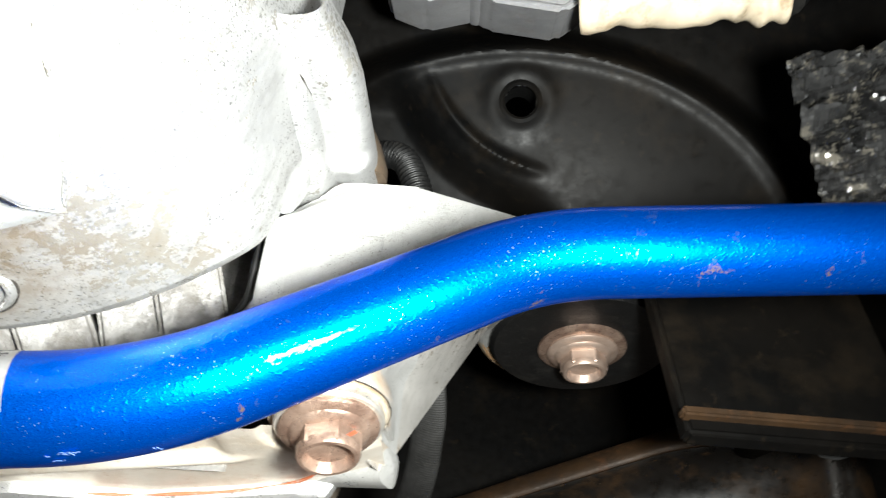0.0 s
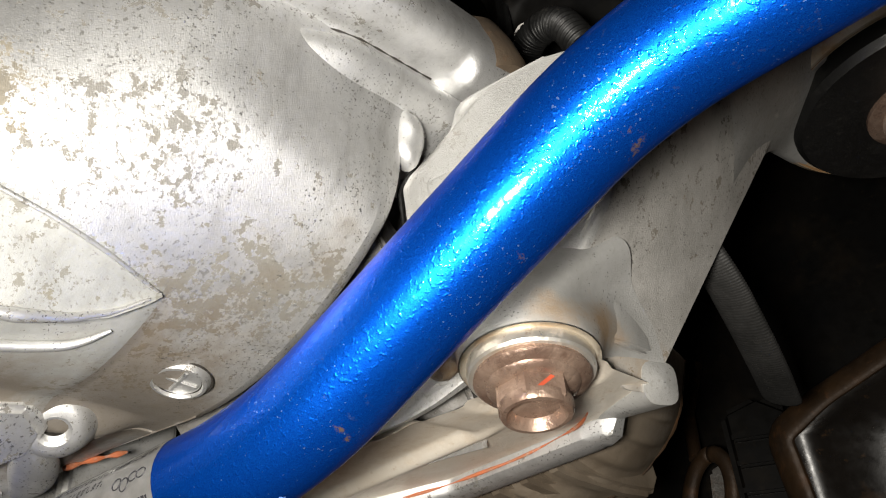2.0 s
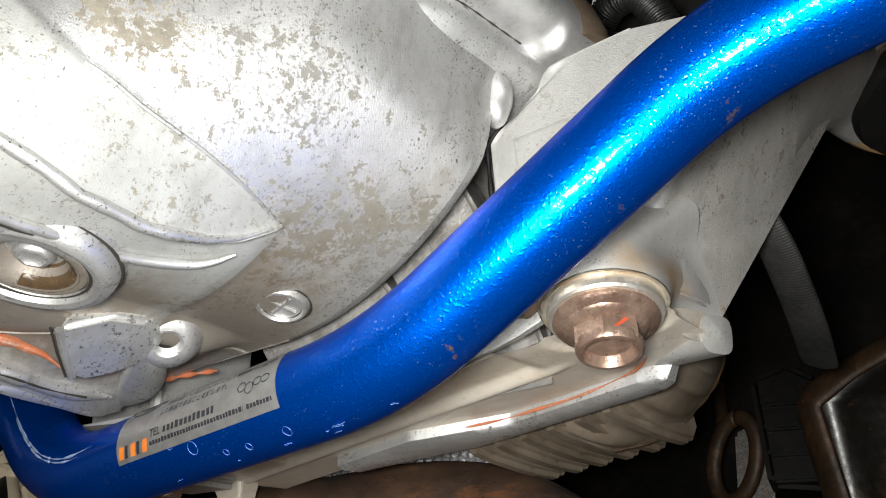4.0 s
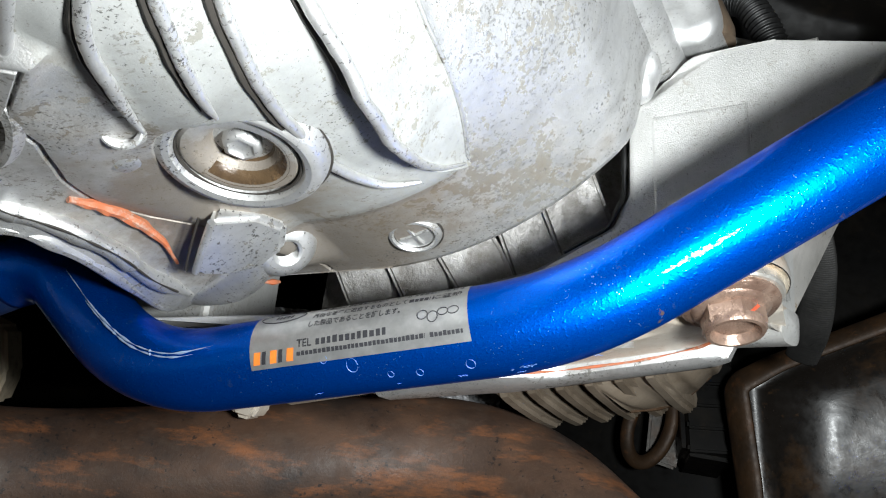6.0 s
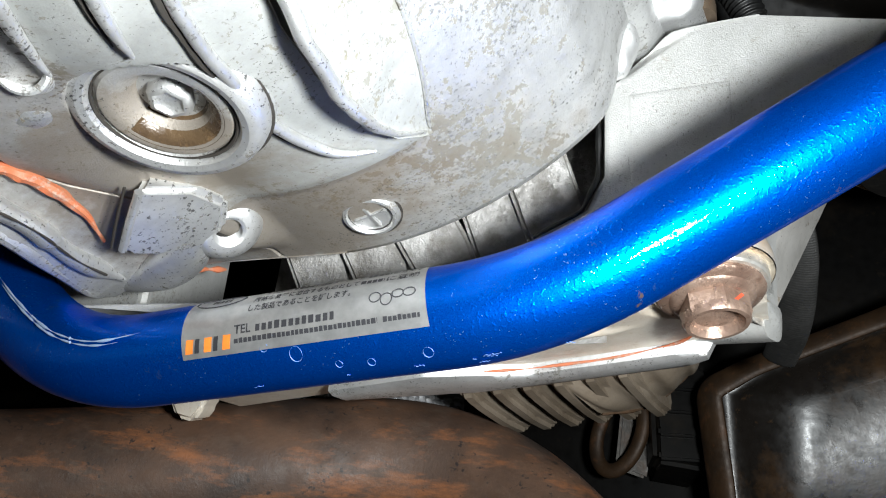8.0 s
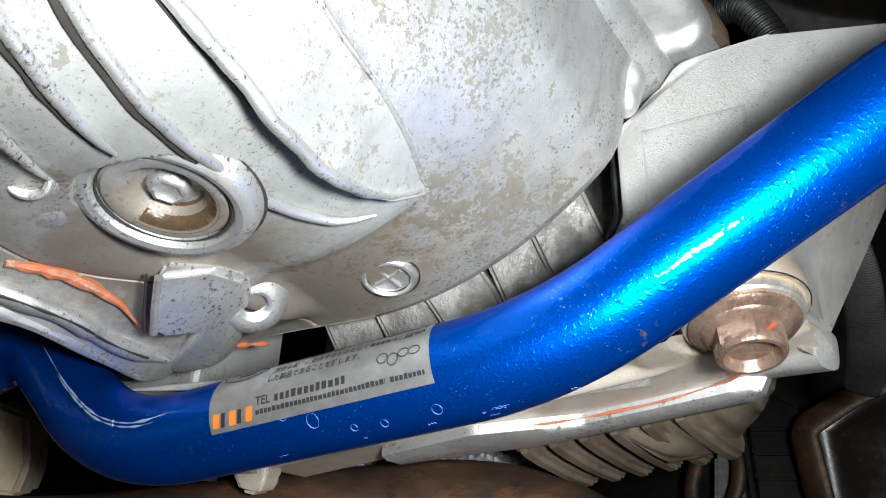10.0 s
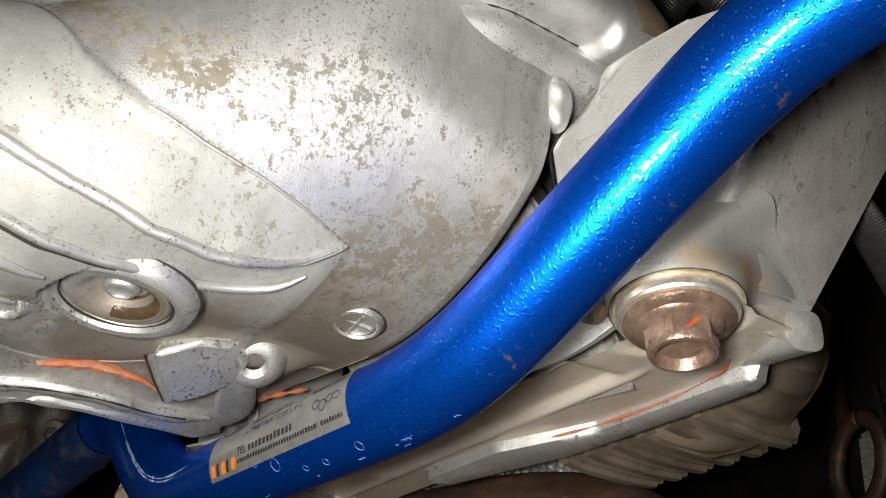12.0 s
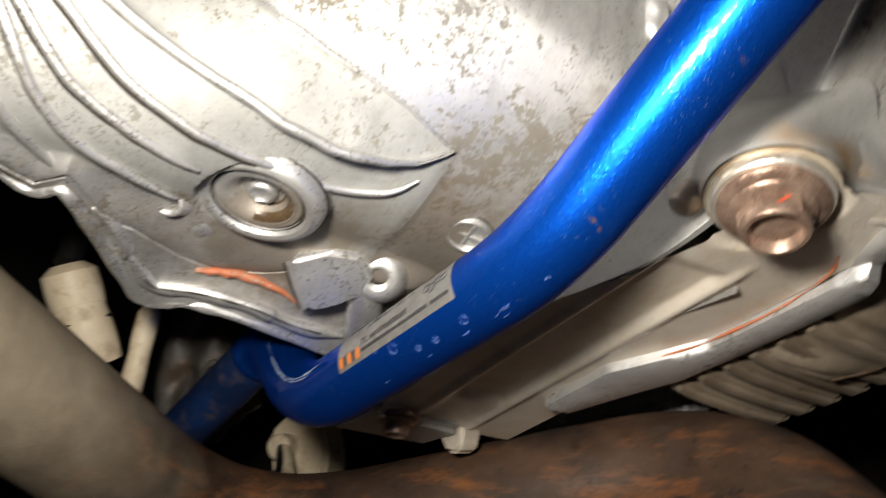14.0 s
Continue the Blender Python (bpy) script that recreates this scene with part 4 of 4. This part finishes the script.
part("rust_edge", sweep(rim, lambda s, a: 0.7 + 0.5 * math.sin(2 + 19 * s) * math.sin(31 * s), 8), EDGE_BROWN, pan, "thin rusted edge")

# ---- blue brace bar ----
BAR = smooth_curve([V(-350, 178, 90), V(-218, 204, 140), V(-156, 205.5, 94.8), V(-15.9, 219.2, 114.5), V(77.9, 230.7, 173.5), V(280, 227, 192)], [18, 30, 24, 20], 16)
brace = thing("brace_bar", V(-20, 219, 114), "bright blue metallic painted steel brace bar, bent and chipped", "brace bar")
part("bar_tube", sweep(BAR[6:], 13.3, 48), BLUE, brace, sharp=0)
part("bar_tail", sweep(BAR[:8], 13.2, 40), BLUE_DIM_DUSTY, brace, "dusty blue tail of the bar, darkened for its distance from the lamp", sharp=0)

# silver sticker on the bar
axis_a, axis_b = V(-156, 205.5, 94.8), V(-15.9, 219.2, 114.5)
along = (axis_b - axis_a).normalized()
toward = Vector((0, -1, 0))
toward = (toward - along * toward.dot(along)).normalized()
over = toward.cross(along) if toward.cross(along).z > 0 else along.cross(toward)


def on_bar(s, a, lift):
    """s: mm along the straight run from its first corner; a: degrees up from the front."""
    return axis_a + along * (s / 1000) + (toward * math.cos(radians(a)) + over * math.sin(radians(a))) * ((13.3 + lift) / 1000)


def bar_patch(s0, s1, a0, a1, lift, skew=0.0, nu=24, nv=14):
    return grid(lambda u, v: on_bar(s0 + (s1 - s0) * u + skew * v, a0 + (a1 - a0) * v, lift), nu, nv)


sticker = part("sticker", bar_patch(48, 116, -26, 88, 0.12, -1.5), STICKER, brace, "silver printed sticker wrapped over the tube")
rng = random.Random(4)


def print_bars(s0, s1, a, height, ink, gap=0.35, wide=(0.9, 1.7)):
    """Plain bars for small print, side by side."""
    bm = bmesh.new()
    s = s0
    while s < s1:
        w = rng.uniform(*wide)
        h = height * rng.uniform(0.8, 1.0)
        bm.faces.new([bm.verts.new(on_bar(x, b, 0.2)) for x, b in ((s, a), (min(s1, s + w), a), (min(s1, s + w), a + h), (s, a + h))])
        s += w + gap
    part("small_print", bm, ink, sticker, smooth=False)


def print_text(body, s0, s1, a, height):
    """Words in the built-in font, laid round the tube."""
    curve = bpy.data.curves.new("text", "FONT")
    curve.body, curve.resolution_u, curve.offset = body, 2, 0.018
    ob = bpy.data.objects.new("text", curve)
    scene.collection.objects.link(ob)
    me = bpy.data.meshes.new_from_object(ob.evaluated_get(bpy.context.evaluated_depsgraph_get()))
    bm = bmesh.new()
    bm.from_mesh(me)
    bpy.data.objects.remove(ob)
    bpy.data.meshes.remove(me)
    x0, x1 = min(v.co.x for v in bm.verts), max(v.co.x for v in bm.verts)
    top = max(v.co.y for v in bm.verts)
    for v in bm.verts:
        v.co = on_bar(s0 + (s1 - s0) * (v.co.x - x0) / (x1 - x0), a + height * v.co.y / top, 0.2)
    part("text_line", bm, INK, sticker, smooth=False)


# a row of plain blocks for the mark, and the lines beside it
for k, ink in enumerate((INK_ORANGE, INK, INK_ORANGE, INK, INK_ORANGE)):
    s = 48.9 + 2.75 * k
    wide = (2.2, 1.3)[k % 2]
    part("mark_block", bar_patch(s, s + wide, -20, -4, 0.2, 0.4, 2, 6), ink, sticker)
print_text("TEL", 63.4, 68.2, -4.5, 10)
print_bars(69.6, 91.5, -4.5, 9.5, INK, 0.6, (1.1, 1.5))
print_bars(63.4, 103.0, -15, 6, INK, 0.3, (0.8, 1.2))
print_bars(104.5, 114.0, -15, 6, INK, 0.3, (0.8, 1.2))
print_text("した製品であることを証します。", 66.5, 95.5, 22, 9.5)
print_text("厳格な基準に適合するものとして", 67.0, 97.0, 37, 9.5)
print_bars(97.6, 104.0, 37, 8, INK, 0.3, (1.1, 1.4))
print_text("に登録", 104.6, 113.5, 37, 9.5)
print_text("本製品は", 69.0, 76.8, 53, 10)
print_bars(77.3, 84.0, 53, 8, INK, 0.3, (1.1, 1.4))
print_text("加盟メーカーが", 84.5, 98.0, 53, 10)
print_bars(98.5, 105.0, 53, 8, INK, 0.3, (1.1, 1.4))
print_text("の定める", 105.5, 113.5, 53, 10)
for s, a, w, h in ((102.4, 8, 1.5, 12), (105.4, 3, 1.5, 14), (108.4, 10, 1.5, 10), (111.4, 10, 1.6, 10)):
    ring = [on_bar(s + w * math.cos(k * math.pi / 8), a + h * 0.5 * (1 + math.sin(k * math.pi / 8)), 0.2) for k in range(17)]
    part("mark_ring", sweep(ring, 0.16, 6), INK, sticker)
arc = [on_bar(56 + 7.5 * math.cos(k * math.pi / 12), 52 + 14 * math.sin(k * math.pi / 12), 0.2) for k in range(25)]
part("mark_ring", sweep(arc, 0.16, 6), INK, sticker)
print_bars(53.5, 59.5, 46, 10, INK, 0.3, (0.8, 1.0))

for s, a, r in ((71.5, -23, 1.1), (80, -36, 1.7), (90.5, -55, 0.9), (99, -58, 1.0), (114, -55, 1.3)):
    ring = [on_bar(s + r * math.cos(k * math.pi / 10), a + 5.2 * r * math.sin(k * math.pi / 10), 0.02) for k in range(21)]
    part("dried_drop", sweep(ring, lambda s, b: 0.07 + 0.05 * math.sin(2 + 9 * s), 6), DRIED, brace, "pale ring of a dried drop")
for k in range(9):
    s, a = rng.uniform(38, 150), rng.uniform(-84, -66)
    n = rng.uniform(0.8, 3.0)
    run = [on_bar(s + n * j / 6, a + rng.uniform(-1.5, 1.5), 0.02) for j in range(7)]
    part("scuff", sweep(run, lambda s, b: 0.07 + 0.06 * math.sin(5 + 21 * s), 6), DRIED, brace, "small pale scuff in the paint")
scratch = smooth_curve([V(-196, 193.5, 133), V(-171, 192.3, 114), V(-152, 192.2, 103), V(-136, 193.2, 99.5), V(-121, 195.4, 103)], [10, 8, 8])
for k in range(2):
    drift = Vector((0.0005 * k, -0.0001 * k, -0.0012 * k))
    run = [p + drift for p in scratch[6 * k:len(scratch) - 7 * k]]
    part("scratch", sweep(run, lambda s, a: 0.5 * max(0.1, 0.55 + 0.45 * math.sin(17 * s + 2 * k) * math.sin(47 * s + k)) * min(1, 0.1 + 6 * s, 0.1 + 6 * (1 - s)), 6), CHALK, brace, "pale scratch through the paint")

# ---- exhaust pipe ----
PIPE = smooth_curve([V(-40, -60, 490), V(-70, -70, 175), V(-136, -6, 133), V(-352, 238, 50), V(-104, 396, 94.5), V(12, 339, 3), V(52, 316, -20)], [40, 30, 111, 59, 8], 20)
exhaust = thing("exhaust_pipe", V(-150, 245, 66), "brown rusted steel exhaust pipe with flaking patches", "exhaust pipe")
part("pipe_wall", sweep(PIPE, lambda s, a: 31.5 + 0.25 * math.sin(40 * s + 3 * a), 56), RUST, exhaust, sharp=0)

# ---- eye of the bracket with its rubber mount and bolt ----
mount_axis = Vector((0.05, -0.06, -1.0)).normalized()
eye_at = V(121, 415, 266)
eye_frame = frame_of(eye_at, mount_axis, (1, 0, 0)) @ Matrix.Scale(1.42, 4)
part("bracket_eye", lathe(eye_frame, [(39.5, -12), (40.2, 10), (39.4, 12), (38, 13), (36.6, 13), (36.0, 11.5), (35.8, -24)], 64, caps=False), STAINED, bracket)
part("eye_lining", lathe(eye_frame, [(37.6, 13.3), (36.2, 12.6), (35.4, 4), (35.2, -24)], 64, caps=False), CUP, bracket, "rusted inner edge of the eye")
ARM_LOW = [V(59, 352, 202), V(65, 366, 219), V(69, 388, 234), V(69, 408, 242), V(72, 428, 244)]
ARM_TOP = [V(80, 296, 238), V(90, 326, 250), V(98, 352, 256), V(104, 374, 262), V(108, 390, 266)]


def arm_skin(u, v):
    """The arm that carries the eye: an outer face rolled over its lower edge."""
    low, top = smooth_at(ARM_LOW, u), smooth_at(ARM_TOP, u)
    if v < 0.3:
        k = v / 0.3
        return low + Vector((-0.012 * (1 - k), 0.006 * (1 - k) ** 2, 0.016 * (1 - k) ** 2))
    k = (v - 0.3) / 0.7
    return low.lerp(top, k) + Vector((0.004, 0, -0.002)) * math.sin(k * math.pi)


part("bracket_arm", grid(arm_skin, 30, 24), ALU_PLATE, bracket)
mount = thing("rubber_mount", eye_at, "black rubber mount set in the eye of the bracket", "engine mount")
part("rubber", lathe(eye_frame, [(34.8, -20), (34.6, -4), (31, -2), (31, 10), (34.5, 12), (34.5, 16), (33, 18), (24, 18.6), (18, 17.6), (12, 18)], 64), RUBBER, mount)
part("mount_core", lathe(eye_frame, [(16.5, 14), (16.5, 18.8), (15.5, 19.4), (9, 19.4)], 40, caps=False), STEEL_BROWN, mount, "steel core of the mount")
hex_bolt("flange_bolt", eye_at + mount_axis * 0.0255, mount_axis, 1.12, "pale rust-tinged flange bolt in the rubber mount", BOLT_PALE, BOLT_PALE, False)

# ---- subframe above ----
sub = thing("subframe", V(90, 340, 310), "black painted pressed steel subframe with a round hole", "subframe")
SUB = frame_of(V(80, 329.5, 336), (-0.02, -0.82, -0.57), (1, 0, 0))


def sub_panel(u, v):
    """Pressed panel with a dished hole, rolled over along an arc."""
    x, y = -120 + 330 * u, -84 + 162 * v
    r = math.hypot(x, y)
    z = 1.2 * math.exp(-((r - 15) / 5.0) ** 2)
    d = math.hypot((x - 6) / 1.3, y + 84) - 110
    z -= 36 * smoothstep(0, 24, d) - 2.6 * math.exp(-(d / 4.0) ** 2)
    low = math.hypot(x - 22, y - 38) - 74
    z += 3.5 * math.exp(-(low / 3.0) ** 2) * smoothstep(20, 0, x) * smoothstep(20, -10, y)
    z -= 16 * smoothstep(4, 26, low) * smoothstep(30, -10, x) * smoothstep(20, -10, y)
    return SUB @ Vector((x / 1000, y / 1000, z / 1000))


bm = grid(sub_panel, 240, 120)
hole_at = SUB.translation
bmesh.ops.delete(bm, geom=[f for f in bm.faces if (f.calc_center_median() - hole_at).length < 0.0085], context="FACES")
part("subframe_panel", bm, BLACK, sub)
part("hole_rim", lathe(SUB, [(8.0, -3.0), (8.2, 0.6), (9.4, 1.4), (11.4, 0.6)], 40, caps=False), BLACK, sub)
part("hole_lining", lathe(SUB, [(8.0, -3.0), (8.0, -30)], 32, caps=False), RUBBER, sub)

# ---- things round the edge of the view ----
hose = thing("corrugated_hose", V(30, 335, 295), "black corrugated plastic conduit", "hose")
line = smooth_curve([V(-6, 330, 250), V(8, 316, 281), V(26, 311, 279), V(36, 312, 256), V(38, 322, 236), V(40, 370, 225)], [12, 10, 10, 10], 20)
fine = []
for a, b in zip(line, line[1:]):
    for k in range(5):
        fine.append(a.lerp(b, k / 5))
part("hose_wall", sweep(fine, lambda s, a: 5.9 + 0.6 * math.sin(s * 300), 20), RUBBER, hose, sharp=0)
part("hose_cuff", sweep(fine[20:34], 6.9, 24), RUBBER, hose, "smooth black cuff", sharp=0)
sensor = thing("brown_sensor", V(8, 278, 255), "brown stained round fitting with a pale nut on the flange", "sensor")
m = frame_of(V(4, 282, 256), (-0.30, -0.1, 0.94), (1, 0, 0))
part("sensor_body", lathe(m, [(14, -22), (15.5, -17), (15.5, -6), (14.2, 3), (10.5, 9), (6, 11)], 36), SENSOR, sensor)
part("sensor_nut", lathe(m, [(6, 11), (6, 18), (5, 19.5), (0, 19.5)], 6), ZINC, sensor)
duct = thing("pale_duct", V(20, 340, 284), "pale curved plastic duct edge below the black hose", "duct")
part("duct_edge", sweep(smooth_curve([V(-4, 342, 278), V(12, 340, 278), V(34, 341, 270), V(53, 336, 268)], [8, 8]), lambda s, a: 4.4 * (0.35 + 0.65 * math.sin(math.pi * min(1, 0.15 + s))), 16, 0.8), WHITE, duct)
part("duct_tab", sweep(smooth_curve([V(7, 318, 288), V(12, 332, 301), V(14, 352, 317)], [5]), lambda s, a: 5 * (1 - 0.9 * s), 14, 0.7), WHITE, duct)
part("duct_stay", sweep([V(-3, 342, 278), V(7, 318, 288), V(-14, 340, 310), V(-40, 380, 480)], 3, 12), RUBBER, duct)

shield = thing("heat_shield", V(-180, 380, 130), "grey dimpled aluminium heat shield above the exhaust pipe", "heat shield")


def shield_point(u, v):
    x, z = -245 + 130 * u, 96 + 70 * v
    d = 1.2 * math.sin(x * 1.1 + z * 0.7) * math.sin(z * 1.1 - x * 0.4)
    return V(x, 352 + 62 * u + d, z)


part("shield_sheet", grid(shield_point, 110, 60), GREY, shield)
sleeve = thing("braided_hose", V(44, 380, 165), "grey braided hose sleeve behind the bracket", "hose")
line = smooth_curve([V(40, 340, 205), V(47, 356, 180), V(44, 392, 158), V(36, 430, 150)], [14, 20], 24)
fine = []
for a, b in zip(line, line[1:]):
    for k in range(4):
        fine.append(a.lerp(b, k / 4))
part("sleeve", sweep(fine, lambda s, a: 7.5 + 0.28 * math.sin(s * 240 + 7 * a) * math.sin(s * 240 - 7 * a), 42, 0.4), BRAID, sleeve, sharp=0)

part("collar", sweep(fine[:7], 8.5, 24, 0.5), RUBBER, sleeve, "black end collar")
drum = thing("rear_mount_housing", V(110, 540, 170), "black steel housing with a folded rust-brown edge", "housing")
EDGE = [(2, 568, 32), (-1, 565, 95), (-7, 559, 161), (19, 556, 175), (91, 545, 201), (197, 510, 233), (292, 471, 239), (295, 473, 32)]
bm = bmesh.new()
mid = Vector((133, 530, 132))
rings = []
for inset, push in ((1.0, 0), (0.93, -3), (0.88, 14), (0.62, 34)):
    ring = []
    for p in EDGE:
        q = mid + (Vector(p) - mid) * inset + Vector((0.1, 0.95, 0.1)) * push
        ring.append(bm.verts.new(V(*q)))
    rings.append(ring)
back = [bm.verts.new(V(p[0] + 20, 655, p[2] + 20)) for p in EDGE]
for a, b in ((back, rings[0]), *zip(rings, rings[1:])):
    for i in range(8):
        bm.faces.new((a[i], a[(i + 1) % 8], b[(i + 1) % 8], b[i]))
bm.faces.new(rings[-1])
part("housing_shell", bm, GLOSS, drum, sharp=0)
edge_line = [V(*p) for p in EDGE[:7]] + [V(456, 421, 247)]
part("folded_edge", sweep(smooth_curve(edge_line, [10, 8, 8, 12, 16, 16]), lambda s, a: 9.5 + 1.5 * math.sin(9 * s), 20, 0.45), EDGE_BROWN, drum, "rust-brown folded steel edge")

loop = thing("exhaust_hanger", V(-72, 620, 150), "rusted steel loop of the exhaust hanger", "hanger")
ring = [V(-73 + 17 * math.sin(k * math.pi / 16) + 6 * math.cos(k * math.pi / 16), 610 - 6 * math.sin(k * math.pi / 16), 140 + 27 * math.cos(k * math.pi / 16)) for k in range(33)]
part("loop_rod", sweep(ring, lambda s, a: 4.2, 16, 1.3), EDGE_BROWN, loop, sharp=0)
part("loop_plate", prism(frame_of(V(-64, 622, 138), (0.3, -0.9, 0), (1, 0, 0)), [(-14, -22), (8, -28), (14, 6), (2, 26), (-10, 20)], 6, 2, 2), DARK_CASTING, loop)
part("loop_stay", sweep([V(-78, 612, 166), V(-84, 630, 200), V(-80, 655, 240)], 4.5, 12), EDGE_BROWN, loop)
block = thing("grey_housing", V(-30, 600, 150), "dark grey ribbed cast housing deep behind the pan", "housing")
m = frame_of(V(-30, 590, 148), (0.25, -0.95, 0.1), (1, 0.25, 0))
part("housing_body", prism(m, [(-16, -30), (20, -34), (24, 36), (6, 48), (-18, 40)], 70, 5, 3), BLACK, block)
for k in range(4):
    part("housing_rib", prism(m @ pose(0.002, 0.022 - 0.016 * k, 0.004), [(-15, -3), (18, -3), (18, 3), (-15, 3)], 8, 1.5, 2), BLACK, block)

connector = thing("cream_connector", V(-378, 277, 124), "cream plastic connector block with wires", "connector")
m = frame_of(V(-378, 277, 122), (0.6, -0.75, -0.2), (0, 0, 1))
part("connector_body", prism(m, [(-26, -22), (-8, -26), (18, -20), (26, 4), (10, 22), (-22, 18)], 30, 3, 3), CREAM, connector)
part("wire", sweep(smooth_curve([V(-384, 282, 134), V(-408, 307, 200), V(-400, 320, 490)], [40]), 4, 10), RUBBER, connector)
part("connector_nose", lathe(m @ pose(0, 0.006, 0), [(9, -4), (9, 12), (7, 14), (0, 14)], 24), CREAM, connector)
for k, (dx, dz) in enumerate(((16, -14), (34, -26))):
    part("wire", sweep(smooth_curve([V(-378, 269, 122), V(-370 + dx, 263, 116 + dz), V(-358 + dx, 257, 88)], [14]), 5, 12), CREAM if k else RUBBER, connector)

cooler = thing("grey_casting", V(60, 262, 318), "grey cast housing above the subframe", "housing")
m = frame_of(V(62, 248, 331), (0.0, -0.85, -0.5), (1, 0, 0))
part("casting_body", prism(m, [(-48, -10), (-30, -16), (-8, -10), (-2, -14), (30, -17), (44, -6), (44, 30), (-48, 30)], 40, 2.5, 3), GREY, cooler)
part("casting_stem", sweep([V(62, 262, 345), V(62, 275, 488)], 14, 16), GREY, cooler)
boot = thing("cream_bellows", V(130, 250, 312), "stained cream corrugated rubber bellows", "bellows")
line = [V(98 + 0.8 * k, 254 - 0.16 * k, 319 - 0.05 * k) for k in range(100)]
part("bellows_wall", sweep(line, lambda s, a: 12 + 1.2 * math.sin(s * 38 + 3 * math.sin(s * 7)) * (0.6 + 0.4 * math.sin(a + 5 * s)) + 1.2 * math.sin(s * 13 + 2 * a) + 0.6 * math.sin(s * 31 + 3 * a), 26), CREAM, boot, sharp=0)
part("bellows_end", sweep([V(176, 240, 312), V(190, 240, 330), V(200, 245, 488)], 9, 14), RUBBER, boot)


def foil(u, v):
    p = Vector((u * 7, v * 9, 0))
    d = 8 * noise.noise(p * 1.1) + 6 * noise.noise(p * 2.7)
    return V(172 + 70 * u + 0.3 * d, 244 - 22 * u + d, 196 + 84 * v + 0.5 * d)


shiny = thing("foil_shield", V(200, 240, 230), "crumpled dark foil heat wrap with bright glints", "heat shield")
part("foil_sheet", grid(foil, 60, 60), FOIL, shiny, sharp=12)
part("foil_fold", sweep([foil(k / 30, 0.0) for k in range(31)], 1.4, 8), FOIL, shiny)
box = thing("steel_bracket", V(170, 318, 200), "black folded steel bracket beside the rubber mount", "bracket")
m = frame_of(V(176, 338, 196), (0.1, -0.97, 0.2), (1, 0.1, 0))
part("bracket_web", prism(m, [(-36, 70), (70, 70), (70, -30), (-30, -34)], 10, 2, 3), BLACK, box)
part("bracket_fold", prism(m @ pose(0.02, 0, 0.004), [(-52, -24), (48, -20), (48, -24), (-52, -28)], 6, 1, 2), EDGE_BROWN, box)
part("bracket_tail", sweep([V(215, 352, 180), V(240, 420, 220), V(240, 640, 260)], 14, 14), BLACK, box)

knuckle = thing("engine_side_casting", V(-325, 205, 160), "near-black lumpy engine casting in the dark beyond the bar", "engine part")


def knuckle_skin(u, v):
    a, b = u * 2 * math.pi, (v - 0.5) * math.pi
    p = Vector((math.cos(a) * math.cos(b), math.sin(a) * math.cos(b), math.sin(b)))
    r = 1 + 0.35 * noise.noise(p * 2.2) + 0.16 * noise.noise(p * 5.5)
    return V(-330 + 36 * r * p.x, 200 + 34 * r * p.y, 168 + 62 * r * p.z)


part("casting_body", grid(knuckle_skin, 48, 32), DARK_CASTING, knuckle, sharp=0)
for x, y, z, r in ((-300, 176, 168, 9), (-298, 196, 140, 7), (-304, 206, 186, 8)):
    part("casting_boss", lathe(frame_of(V(x, y, z), (0.8, -0.5, -0.3), (0, 0, 1)), [(r * 1.5, -14), (r * 1.2, 0), (r, 4), (r * 0.55, 4.5), (r * 0.5, 1), (0, 1)], 20), DARK_CASTING, knuckle)
part("casting_stem", sweep([V(-340, 205, 210), V(-350, 220, 330), V(-340, 230, 488)], 16, 14), DARK_CASTING, knuckle)

for at, way, r, tag in ((V(-256, 108, 160), (-9, 18, -30), 13, "thick cream rubber sleeve beside the gearbox"), (V(-256, 148, 148), (-10, 1, -34), 5.5, "thin cream plastic sleeve beside the gearbox")):
    cover = thing("cream_sleeve", at, tag, "sleeve", group="cream sleeves by the gearbox")
    step = Vector(way) / 1000
    run = [at - step * 0.2, at + step * 0.3, at + step * 0.6 + Vector((0.002, 0, 0)), at + step * 1.2]
    part("sleeve_wall", sweep(smooth_curve(run, [6, 6], 8), lambda s, a: r * (1 + 0.05 * math.sin(9 * s)) * min(1, 0.6 + 8 * s), 20), CREAM, cover)
    part("sleeve_band", lathe(frame_of(at + step * 0.62, step), [(r * 1.06, -1.2), (r * 1.1, 0), (r * 1.06, 1.2)], 24, caps=False), RUBBER, cover, "black clip band")
    part("sleeve_stem", sweep([at - step * 0.2, at - step * 0.2 + Vector((-0.06, 0.02, 0.30))], r * 0.5, 12), RUBBER, cover)
